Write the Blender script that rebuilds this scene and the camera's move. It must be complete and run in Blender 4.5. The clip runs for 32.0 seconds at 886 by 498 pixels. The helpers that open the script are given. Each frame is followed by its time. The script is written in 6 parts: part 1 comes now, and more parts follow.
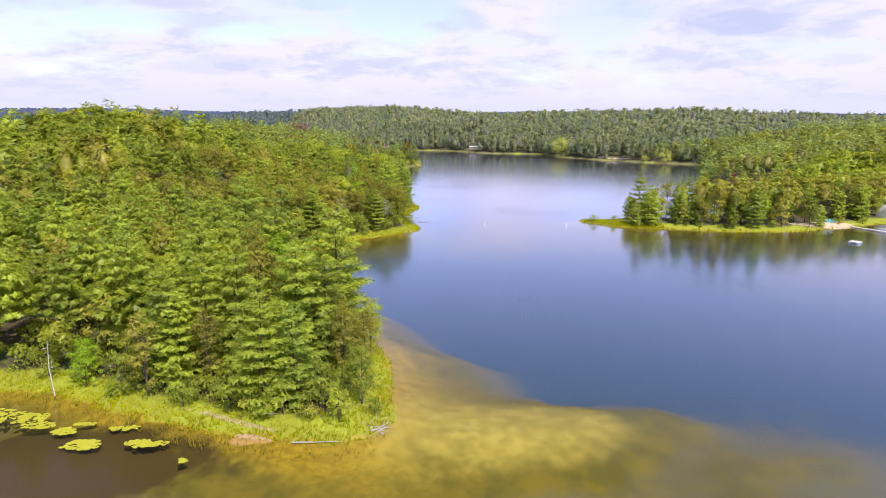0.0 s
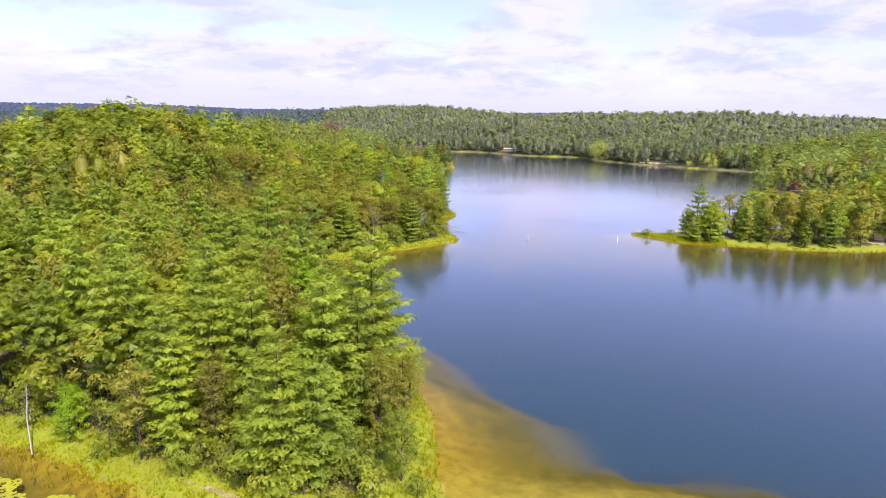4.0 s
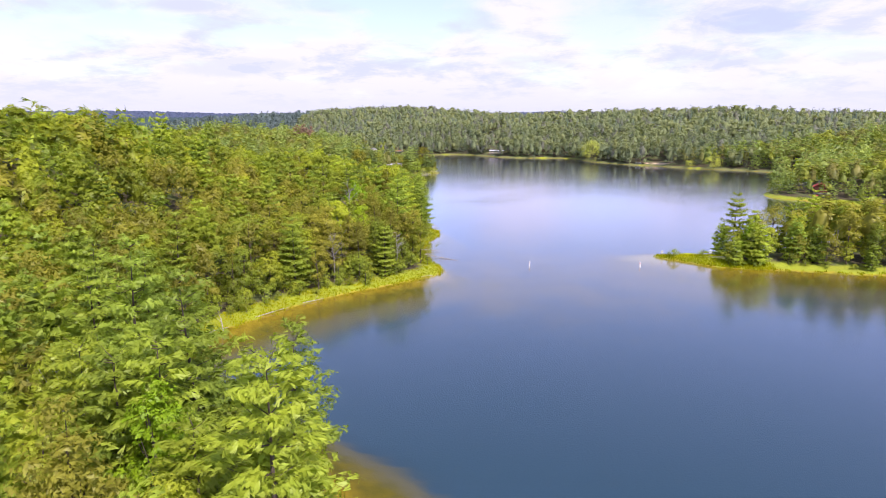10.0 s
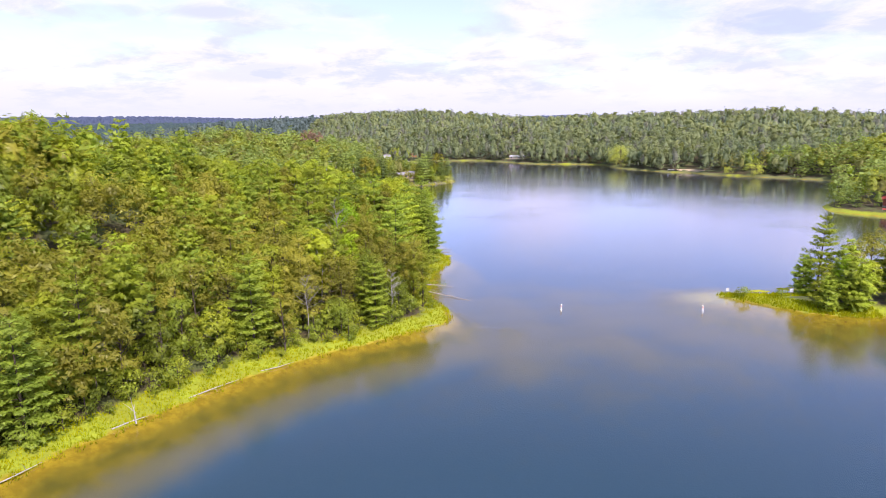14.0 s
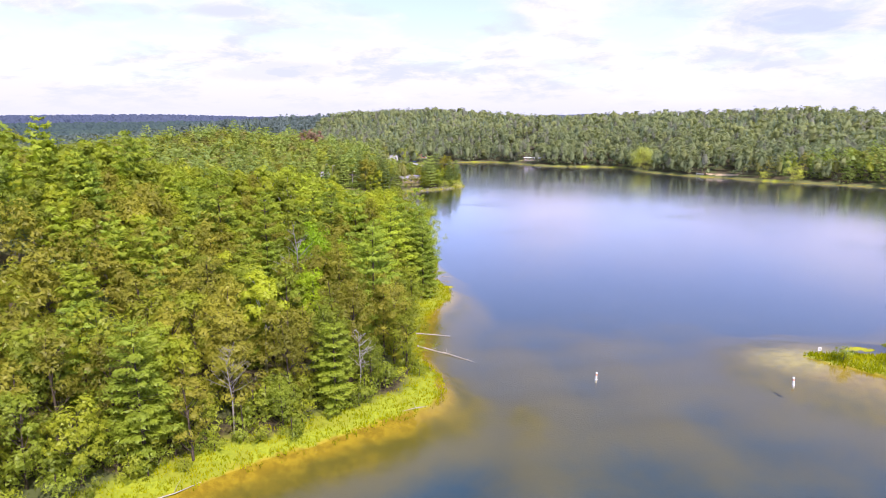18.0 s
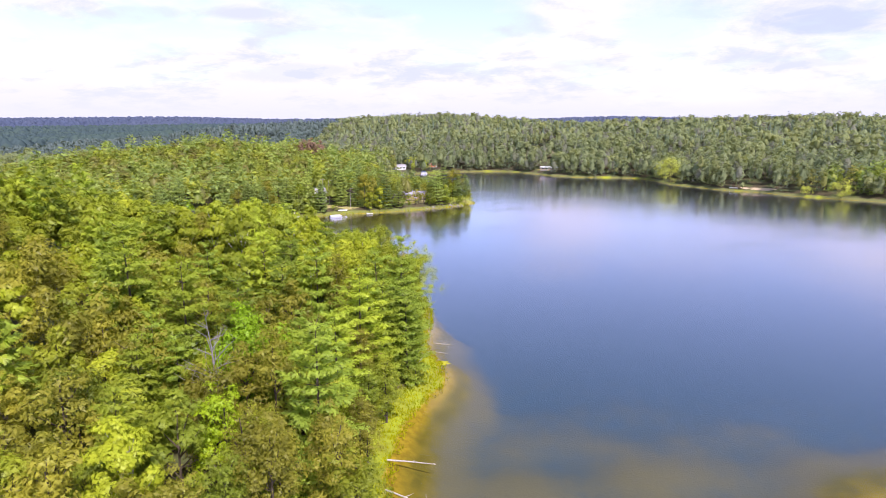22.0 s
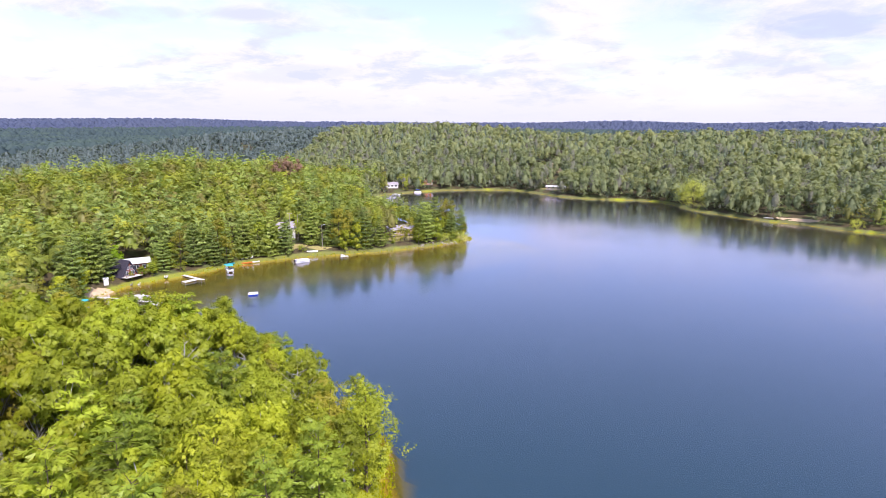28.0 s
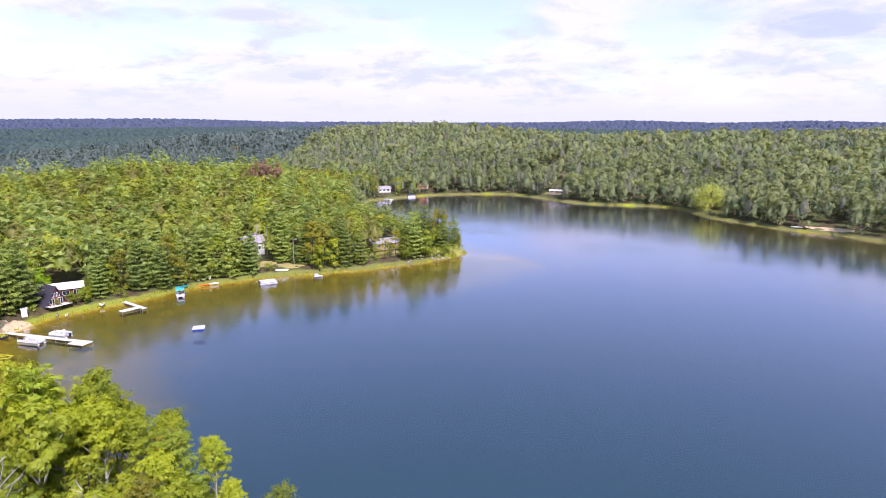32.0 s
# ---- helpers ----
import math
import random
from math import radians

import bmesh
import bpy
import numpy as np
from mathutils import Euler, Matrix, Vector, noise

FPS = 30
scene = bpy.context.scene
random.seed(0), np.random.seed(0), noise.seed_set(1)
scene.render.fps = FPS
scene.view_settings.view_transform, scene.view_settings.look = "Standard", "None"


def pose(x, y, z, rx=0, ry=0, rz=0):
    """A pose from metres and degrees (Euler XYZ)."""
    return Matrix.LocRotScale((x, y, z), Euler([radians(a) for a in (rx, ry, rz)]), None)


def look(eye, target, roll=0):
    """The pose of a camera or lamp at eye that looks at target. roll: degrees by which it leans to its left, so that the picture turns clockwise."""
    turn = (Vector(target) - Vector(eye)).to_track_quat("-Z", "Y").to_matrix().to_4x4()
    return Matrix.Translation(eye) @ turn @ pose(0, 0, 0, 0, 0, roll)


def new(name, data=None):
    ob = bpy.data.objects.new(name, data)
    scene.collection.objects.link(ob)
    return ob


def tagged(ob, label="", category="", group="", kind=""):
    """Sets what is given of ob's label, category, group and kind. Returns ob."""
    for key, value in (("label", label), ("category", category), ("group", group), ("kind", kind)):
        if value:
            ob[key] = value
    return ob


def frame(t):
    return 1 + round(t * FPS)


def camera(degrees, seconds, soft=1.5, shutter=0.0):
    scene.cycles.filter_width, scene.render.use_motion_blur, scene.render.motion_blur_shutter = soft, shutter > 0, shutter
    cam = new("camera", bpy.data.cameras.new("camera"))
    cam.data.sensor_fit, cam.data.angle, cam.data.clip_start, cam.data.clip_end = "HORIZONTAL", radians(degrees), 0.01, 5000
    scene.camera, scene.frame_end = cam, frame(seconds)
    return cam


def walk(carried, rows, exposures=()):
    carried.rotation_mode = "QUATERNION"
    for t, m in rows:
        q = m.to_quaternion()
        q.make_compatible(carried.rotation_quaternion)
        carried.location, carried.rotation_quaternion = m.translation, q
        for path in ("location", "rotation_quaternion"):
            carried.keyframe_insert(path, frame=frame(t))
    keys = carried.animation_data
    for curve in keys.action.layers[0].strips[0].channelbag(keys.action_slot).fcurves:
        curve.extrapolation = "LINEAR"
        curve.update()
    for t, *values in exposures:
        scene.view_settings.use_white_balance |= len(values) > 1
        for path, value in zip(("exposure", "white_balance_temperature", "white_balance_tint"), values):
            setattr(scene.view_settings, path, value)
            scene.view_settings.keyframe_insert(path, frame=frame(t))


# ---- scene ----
cam = camera(70.4, 32.0, soft=0.85)
PATH = [
    (0, (-0.136, 0.759, 37.992), (-0.122, 2.716, 37.582), 0.3),
    (0.5, (-0.524, 3.515, 38.088), (-0.519, 5.472, 37.673), 0.3),
    (1, (-0.985, 6.266, 38.265), (-0.982, 8.224, 37.854), 0.4),
    (1.5, (-1.444, 8.225, 38.421), (-1.452, 10.183, 38.016), 0.6),
    (2, (-1.932, 9.598, 38.512), (-1.955, 11.555, 38.1), 1.0),
    (2.5, (-2.303, 11.161, 38.642), (-2.341, 13.116, 38.224), 1.1),
    (3, (-2.836, 13.331, 38.786), (-2.888, 15.286, 38.364), 1.2),
    (3.5, (-3.371, 15.714, 38.774), (-3.438, 17.669, 38.357), 1.1),
    (5.5, (-5.137, 25.559, 38.167), (-5.243, 27.516, 37.77), 0.6),
    (6, (-5.265, 28.439, 38.08), (-5.44, 30.393, 37.689), 0.5),
    (6.5, (-5.304, 31.41, 38.055), (-5.464, 33.364, 37.659), 0.3),
    (7, (-5.424, 34.422, 38.031), (-5.561, 36.376, 37.629), 0.3),
    (7.5, (-5.335, 37.702, 38.07), (-5.44, 39.657, 37.661), 0.3),
    (8, (-5.133, 41.517, 38.11), (-5.187, 43.474, 37.699), 0.2),
    (8.5, (-4.951, 45.695, 38.107), (-4.979, 47.651, 37.694), 0.0),
    (9, (-4.738, 50.128, 38.12), (-4.753, 52.085, 37.707), 0.0),
    (9.5, (-4.697, 54.773, 38.345), (-4.714, 56.731, 37.934), 0.0),
    (10, (-4.404, 59.143, 38.515), (-4.433, 61.101, 38.107), -0.0),
    (10.5, (-3.76, 63.021, 38.617), (-3.802, 64.979, 38.213), -0.2),
    (11, (-2.787, 66.614, 38.64), (-2.841, 68.573, 38.242), -0.7),
    (11.5, (-2.281, 70.911, 38.625), (-2.347, 72.871, 38.232), -0.7),
    (12, (-2.116, 75.67, 38.705), (-2.189, 77.63, 38.313), -0.7),
    (12.5, (-2.397, 80.427, 38.808), (-2.473, 82.387, 38.414), -0.5),
    (13, (-2.848, 85.363, 38.838), (-2.925, 87.322, 38.442), -0.4),
    (13.5, (-2.647, 89.707, 38.808), (-2.732, 91.666, 38.412), -0.4),
    (14, (-2.643, 94.266, 38.795), (-2.734, 96.224, 38.399), -0.3),
    (14.5, (-2.596, 98.765, 38.732), (-2.692, 100.723, 38.335), -0.2),
    (16.5, (-1.892, 116.742, 38.929), (-2.009, 118.698, 38.53), -0.1),
    (17, (-1.662, 121.119, 38.987), (-1.785, 123.075, 38.589), -0.0),
    (17.5, (-1.452, 125.596, 38.994), (-1.579, 127.552, 38.596), -0.0),
    (18, (-1.11, 130.351, 38.931), (-1.242, 132.306, 38.532), -0.1),
    (18.5, (-0.874, 135.0, 38.87), (-1.009, 136.955, 38.472), -0.1),
    (19, (-0.779, 139.505, 38.914), (-0.917, 141.46, 38.515), -0.0),
    (19.5, (-0.46, 144.042, 39.13), (-0.605, 145.996, 38.732), -0.0),
    (20, (-0.275, 148.57, 39.738), (-0.423, 150.525, 39.343), -0.1),
    (20.5, (-0.033, 153.1, 40.644), (-0.19, 155.054, 40.248), -0.1),
    (21, (0.237, 157.608, 41.753), (0.071, 159.561, 41.354), 0.1),
    (21.5, (0.19, 161.73, 42.66), (0.016, 163.683, 42.262), 0.1),
    (22, (0.639, 166.155, 43.707), (0.458, 168.108, 43.312), -0.1),
    (22.5, (1.055, 170.648, 44.635), (0.871, 172.601, 44.244), -0.2),
    (23, (1.3, 175.236, 45.608), (1.113, 177.188, 45.216), -0.2),
    (23.5, (1.217, 179.846, 46.592), (1.028, 181.798, 46.198), 0.1),
    (24, (1.102, 184.526, 47.52), (0.914, 186.478, 47.125), 0.2),
    (24.5, (1.082, 189.118, 48.284), (0.893, 191.07, 47.889), 0.3),
    (25, (1.159, 193.581, 48.862), (0.97, 195.534, 48.472), 0.2),
    (25.5, (1.146, 197.9, 49.282), (0.958, 199.852, 48.889), 0.7),
    (27.5, (0.805, 215.38, 52.609), (0.616, 217.333, 52.221), 0.3),
    (28, (0.832, 219.915, 52.851), (0.645, 221.868, 52.462), 0.3),
    (28.5, (0.837, 224.466, 52.911), (0.652, 226.419, 52.523), 0.4),
    (29, (0.931, 228.886, 52.885), (0.746, 230.839, 52.497), 0.4),
    (29.5, (1.077, 233.299, 52.853), (0.89, 235.252, 52.465), 0.4),
    (30, (1.298, 237.552, 52.738), (1.108, 239.504, 52.349), 0.2),
    (30.5, (1.565, 241.782, 52.67), (1.374, 243.735, 52.283), 0.3),
    (31, (1.811, 245.911, 52.65), (1.618, 247.864, 52.262), 0.2),
    (31.5, (1.954, 250.047, 52.637), (1.761, 252.0, 52.249), 0.2),
    (32, (2.191, 254.556, 52.677), (1.997, 256.508, 52.288), 0.2),
]
walk(cam, [(t, look(eye, target, roll)) for t, eye, target, roll in PATH],
     exposures=((0.0, 0.0, 6330, 28), (6.0, 0.08, 6330, 28), (12.0, 0.13, 6330, 28), (17.0, 0.18, 6330, 28), (25.0, 0.18, 6330, 28), (32.0, 0.13, 6250, 29)))

# ---- world and sun ----
SUN_ELEVATION, SUN_AZIMUTH = 52.0, 150.0     # degrees; azimuth clockwise from north (+y)
world = bpy.data.worlds.new("sky")
scene.world = world
world.use_nodes = True


def nodes_of(tree):
    """Short helpers for one node tree: add a node with values, link two sockets."""
    def add(kind, **values):
        n = tree.nodes.new(kind)
        for key, value in values.items():
            if key == "operation":
                n.operation = value
            elif key == "sky_type":
                n.sky_type = value
            elif key == "data_type":
                n.data_type = value
            elif key == "blend_type":
                n.blend_type = value
        return n
    return add, tree.links.new


def build_sky():
    tree = world.node_tree
    tree.nodes.clear()
    add, link = nodes_of(tree)
    sky = add("ShaderNodeTexSky", sky_type="NISHITA")
    sky.sun_disc = False
    sky.sun_elevation, sky.sun_rotation = radians(SUN_ELEVATION), radians(SUN_AZIMUTH)
    sky.air_density, sky.dust_density, sky.ozone_density = 1.0, 0.6, 1.5
    coord = add("ShaderNodeTexCoord")
    split = add("ShaderNodeSeparateXYZ")
    link(coord.outputs["Generated"], split.inputs[0])
    # cloud deck: the direction met with a flat layer overhead
    lift = add("ShaderNodeMath", operation="MAXIMUM")
    link(split.outputs[2], lift.inputs[0])
    lift.inputs[1].default_value = 0.0
    base = add("ShaderNodeMath", operation="ADD")
    link(lift.outputs[0], base.inputs[0])
    base.inputs[1].default_value = 0.24
    px, py = add("ShaderNodeMath", operation="DIVIDE"), add("ShaderNodeMath", operation="DIVIDE")
    link(split.outputs[0], px.inputs[0]), link(base.outputs[0], px.inputs[1])
    link(split.outputs[1], py.inputs[0]), link(base.outputs[0], py.inputs[1])
    deck = add("ShaderNodeCombineXYZ")
    link(px.outputs[0], deck.inputs[0]), link(py.outputs[0], deck.inputs[1])
    deck.inputs[2].default_value = 3.7

    def fbm(scale, detail, rough, distort):
        n = add("ShaderNodeTexNoise")
        link(deck.outputs[0], n.inputs["Vector"])
        n.inputs["Scale"].default_value, n.inputs["Detail"].default_value = scale, detail
        n.inputs["Roughness"].default_value, n.inputs["Distortion"].default_value = rough, distort
        return n.outputs["Fac"]

    def ramp(value, lo, hi):
        r = add("ShaderNodeMapRange")
        r.interpolation_type = "SMOOTHSTEP"
        link(value, r.inputs["Value"])
        r.inputs["From Min"].default_value, r.inputs["From Max"].default_value = lo, hi
        return r.outputs["Result"]

    # bearing and height of a direction, for the large clouds and gaps that stand to the north
    north = add("ShaderNodeMath", operation="MAXIMUM")
    link(split.outputs[1], north.inputs[0])
    north.inputs[1].default_value = 0.02
    bx, bz = add("ShaderNodeMath", operation="DIVIDE"), add("ShaderNodeMath", operation="DIVIDE")
    link(split.outputs[0], bx.inputs[0]), link(north.outputs[0], bx.inputs[1])
    link(split.outputs[2], bz.inputs[0]), link(north.outputs[0], bz.inputs[1])
    bearing = add("ShaderNodeCombineXYZ")
    link(bx.outputs[0], bearing.inputs[0]), link(bz.outputs[0], bearing.inputs[1])
    ragged = fbm(2.6, 7.0, 0.62, 0.5)

    def puff(x, z, rx, rz, soft=0.5):
        off, size, dist = add("ShaderNodeVectorMath", operation="SUBTRACT"), add("ShaderNodeVectorMath", operation="DIVIDE"), add("ShaderNodeVectorMath", operation="LENGTH")
        link(bearing.outputs[0], off.inputs[0])
        off.inputs[1].default_value, size.inputs[1].default_value = (x, z, 0), (rx, rz, 1)
        link(off.outputs[0], size.inputs[0]), link(size.outputs[0], dist.inputs[0])
        rag = add("ShaderNodeMath", operation="MULTIPLY_ADD")
        link(ragged, rag.inputs[0])
        rag.inputs[1].default_value = 2.6
        link(dist.outputs["Value"], rag.inputs[2])
        return ramp(rag.outputs[0], 2.3 + soft * 0.5, 2.3 - soft * 0.7)

    def most(values):
        out = values[0]
        for v in values[1:]:
            m = add("ShaderNodeMath", operation="MAXIMUM")
            link(out, m.inputs[0]), link(v, m.inputs[1])
            out = m.outputs[0]
        return out

    def scaled(value, k):
        m = add("ShaderNodeMath", operation="MULTIPLY")
        link(value, m.inputs[0])
        m.inputs[1].default_value = k
        return m.outputs[0]

    overhead = add("ShaderNodeMath", operation="MULTIPLY_ADD")
    link(ramp(split.outputs[2], 0.15, 0.34), overhead.inputs[0])
    overhead.inputs[1].default_value = -0.42
    link(fbm(1.25, 7.0, 0.58, 0.25), overhead.inputs[2])
    cover = ramp(overhead.outputs[0], 0.31, 0.54)
    gaps = most([puff(x, z, rx, rz, 0.8) for x, z, rx, rz in ((0.245, 0.140, 0.085, 0.050), (-0.085, 0.138, 0.06, 0.040), (-0.28, 0.124, 0.09, 0.014), (-0.46, 0.142, 0.08, 0.018))])
    clear = add("ShaderNodeMath", operation="SUBTRACT")
    link(cover, clear.inputs[0]), link(scaled(gaps, 0.72), clear.inputs[1])
    clear.use_clamp = True
    shades = most([scaled(puff(x, z, rx, rz, 0.6), k) for x, z, rx, rz, k in (
        (0.472, 0.140, 0.105, 0.024, 1.0), (0.48, 0.096, 0.03, 0.011, 0.7), (-0.177, 0.167, 0.06, 0.014, 0.8), (0.01, 0.144, 0.06, 0.016, 0.75), (-0.39, 0.168, 0.07, 0.012, 0.7),
        (-0.585, 0.168, 0.07, 0.013, 0.7), (-0.60, 0.118, 0.05, 0.022, 0.45), (-0.335, 0.077, 0.10, 0.013, 0.4), (0.43, 0.086, 0.10, 0.008, 0.45), (0.115, 0.084, 0.06, 0.009, 0.4), (0.62, 0.090, 0.06, 0.010, 0.4))])
    fade = add("ShaderNodeMath", operation="MULTIPLY")
    link(scaled(ramp(fbm(3.4, 8.0, 0.62, 0.2), 0.45, 0.64), 0.60), fade.inputs[0]), link(ramp(split.outputs[2], 0.5, 0.22), fade.inputs[1])
    low_belly = fade.outputs[0]
    belly = most([scaled(shades, 0.85), low_belly])
    cover = clear.outputs[0]
    cloud = add("ShaderNodeMix", data_type="RGBA")
    link(belly, cloud.inputs["Factor"])
    cloud.inputs[6].default_value, cloud.inputs[7].default_value = (0.885, 0.925, 0.955, 1), (0.54, 0.66, 0.86, 1)
    gain = add("ShaderNodeVectorMath", operation="SCALE")
    link(sky.outputs[0], gain.inputs[0])
    gain.inputs["Scale"].default_value = 0.20
    pale = add("ShaderNodeMix", data_type="RGBA")
    pale.inputs["Factor"].default_value = 0.35
    link(gain.outputs[0], pale.inputs[6])
    pale.inputs[7].default_value = (0.74, 0.84, 1.05, 1)
    mix = add("ShaderNodeMix", data_type="RGBA")
    link(cover, mix.inputs["Factor"]), link(pale.outputs[2], mix.inputs[6]), link(cloud.outputs[2], mix.inputs[7])
    haze = add("ShaderNodeMix", data_type="RGBA")
    low = ramp(split.outputs[2], 0.075, 0.0)
    link(low, haze.inputs["Factor"]), link(mix.outputs[2], haze.inputs[6])
    haze.inputs[7].default_value = (0.77, 0.825, 0.96, 1)
    ground = add("ShaderNodeBackground")
    link(haze.outputs[2], ground.inputs["Color"])
    ground.inputs["Strength"].default_value = 1.0
    out = add("ShaderNodeOutputWorld")
    link(ground.outputs[0], out.inputs["Surface"])


build_sky()
sun = new("sun", bpy.data.lights.new("sun", "SUN"))
sun.data.energy, sun.data.angle, sun.data.color = 5.0, radians(0.6), (1.0, 0.95, 0.86)
_a, _e = radians(SUN_AZIMUTH), radians(SUN_ELEVATION)
sun.matrix_world = look((300 * math.sin(_a) * math.cos(_e), 300 * math.cos(_a) * math.cos(_e), 300 * math.sin(_e)), (0, 0, 0))

# ---- materials ----


def material(name):
    m = bpy.data.materials.new(name)
    m.use_nodes = True
    m.node_tree.nodes.clear()
    add, link = nodes_of(m.node_tree)
    return m, add, link


def noise_fac(add, link, scale, detail=4.0, rough=0.55, coord="Object", stretch=None):
    c = add("ShaderNodeTexCoord")
    n = add("ShaderNodeTexNoise")
    if stretch:
        mp = add("ShaderNodeMapping")
        mp.inputs["Scale"].default_value = stretch
        link(c.outputs[coord], mp.inputs["Vector"]), link(mp.outputs[0], n.inputs["Vector"])
    else:
        link(c.outputs[coord], n.inputs["Vector"])
    n.inputs["Scale"].default_value, n.inputs["Detail"].default_value, n.inputs["Roughness"].default_value = scale, detail, rough
    return n.outputs["Fac"]


def span(add, link, value, lo, hi, a=0.0, b=1.0):
    r = add("ShaderNodeMapRange")
    r.interpolation_type = "SMOOTHSTEP"
    link(value, r.inputs["Value"])
    r.inputs["From Min"].default_value, r.inputs["From Max"].default_value = lo, hi
    r.inputs["To Min"].default_value, r.inputs["To Max"].default_value = a, b
    return r.outputs["Result"]


def blend(add, link, fac, a, b, kind="MIX"):
    m = add("ShaderNodeMix", data_type="RGBA", blend_type=kind)
    for socket, value in ((m.inputs["Factor"], fac), (m.inputs[6], a), (m.inputs[7], b)):
        if isinstance(value, (int, float)):
            socket.default_value = value
        elif isinstance(value, tuple):
            socket.default_value = (*value, 1) if len(value) == 3 else value
        else:
            link(value, socket)
    return m.outputs[2]


def plain(name, color, rough=0.6, metal=0.0, grain=6.0, vary=0.25, bump=0.15, stretch=None):
    """Painted, wooden or plastic surface: base colour, two scales of variation and a fine relief."""
    m, add, link = material(name)
    b = add("ShaderNodeBsdfPrincipled")
    fine, wide = noise_fac(add, link, grain, 5.0, 0.6, stretch=stretch), noise_fac(add, link, grain * 0.12, 3.0)
    dark = tuple(c * (1 - vary) for c in color)
    lite = tuple(min(1.0, c * (1 + vary * 0.5)) for c in color)
    col = blend(add, link, span(add, link, fine, 0.3, 0.7), dark, lite)
    col = blend(add, link, span(add, link, wide, 0.35, 0.75, 0.0, 0.35), col, tuple(c * 0.6 for c in color))
    link(col, b.inputs["Base Color"])
    b.inputs["Roughness"].default_value, b.inputs["Metallic"].default_value = rough, metal
    bp = add("ShaderNodeBump")
    bp.inputs["Strength"].default_value, bp.inputs["Distance"].default_value = bump, 0.02
    link(fine, bp.inputs["Height"]), link(bp.outputs[0], b.inputs["Normal"])
    out = add("ShaderNodeOutputMaterial")
    link(b.outputs[0], out.inputs["Surface"])
    return m


def leaves(name, dark, lite, third, patch=0.16, shine=0.02, cut="", grain=3.2, open_at=0.56, crowns=0.0, speckle=0.35, swing=0.45, mottle=0.0):
    """Foliage: every spray its own shade, each tree its own tint, light coming through from behind.
    cut "leaf": the rim of each spray is frayed into leaves with air between; "needle": it fans out into needles.
    mottle: lighter and darker boughs, about a metre and a half across.
    crowns: width in metres of one crown in a joined woodland, so that each of its trees has its own tint too."""
    m, add, link = material(name)
    geo, info = add("ShaderNodeNewGeometry"), add("ShaderNodeObjectInfo")
    col = blend(add, link, span(add, link, geo.outputs["Random Per Island"], -0.6, 1.6), dark, lite)
    if speckle:
        speck = noise_fac(add, link, grain, 2.0, 0.6)
        col = blend(add, link, span(add, link, speck, 0.35, 0.68, 0.0, speckle), col, tuple(c * 0.45 for c in dark))
    if mottle:
        bough = noise_fac(add, link, 0.75, 2.0, 0.5)
        col = blend(add, link, span(add, link, bough, 0.36, 0.66, mottle, 0.0), col, tuple(c * 0.55 for c in dark))
    if crowns:
        place, flat, cells, pair = add("ShaderNodeTexCoord"), add("ShaderNodeMapping"), add("ShaderNodeTexVoronoi"), add("ShaderNodeSeparateXYZ")
        flat.inputs["Scale"].default_value = (1.0, 1.0, 0.0)
        link(place.outputs["Object"], flat.inputs["Vector"]), link(flat.outputs[0], cells.inputs["Vector"])
        cells.inputs["Scale"].default_value = 1.0 / crowns
        link(cells.outputs["Color"], pair.inputs[0])
        own, depth = pair.outputs[0], pair.outputs[1]
    else:
        many, rest = add("ShaderNodeMath", operation="MULTIPLY"), add("ShaderNodeMath", operation="FRACT")
        link(info.outputs["Random"], many.inputs[0])
        many.inputs[1].default_value = 7.31
        link(many.outputs[0], rest.inputs[0])
        own, depth = info.outputs["Random"], rest.outputs[0]
    tint = add("ShaderNodeMath", operation="ADD")
    link(span(add, link, noise_fac(add, link, patch, 2.0), 0.38, 0.64, 0.0, 0.3), tint.inputs[0])
    link(span(add, link, own, 0.25, 1.0, 0.0, 0.6), tint.inputs[1])
    col = blend(add, link, tint.outputs[0], col, third)
    tone = add("ShaderNodeMapRange")
    link(depth, tone.inputs["Value"])
    tone.inputs["To Min"].default_value, tone.inputs["To Max"].default_value = 1.16 - swing, 1.16
    col = blend(add, link, 1.0, col, tone.outputs["Result"], "MULTIPLY")
    d, t, g = add("ShaderNodeBsdfDiffuse"), add("ShaderNodeBsdfTranslucent"), add("ShaderNodeBsdfGlossy")
    link(col, d.inputs["Color"])
    link(blend(add, link, 1.0, col, (1.0, 1.0, 0.45), "MULTIPLY"), t.inputs["Color"])
    g.inputs["Roughness"].default_value = 0.45
    mt, mg = add("ShaderNodeMixShader"), add("ShaderNodeMixShader")
    mt.inputs[0].default_value, mg.inputs[0].default_value = 0.36, shine
    link(d.outputs[0], mt.inputs[1]), link(t.outputs[0], mt.inputs[2])
    link(mt.outputs[0], mg.inputs[1]), link(g.outputs[0], mg.inputs[2])
    out = add("ShaderNodeOutputMaterial")
    if not cut:
        link(mg.outputs[0], out.inputs["Surface"])
        return m
    hole, open_air = add("ShaderNodeMixShader"), add("ShaderNodeBsdfTransparent")
    step = add("ShaderNodeMath", operation="GREATER_THAN")
    uv, split = add("ShaderNodeUVMap"), add("ShaderNodeSeparateXYZ")
    uv.uv_map = "spray"
    link(uv.outputs[0], split.inputs[0])
    both = add("ShaderNodeMath", operation="ADD")
    link(split.outputs[0], both.inputs[0]), link(split.outputs[1], both.inputs[1])
    edge = add("ShaderNodeMath", operation="MULTIPLY_ADD")
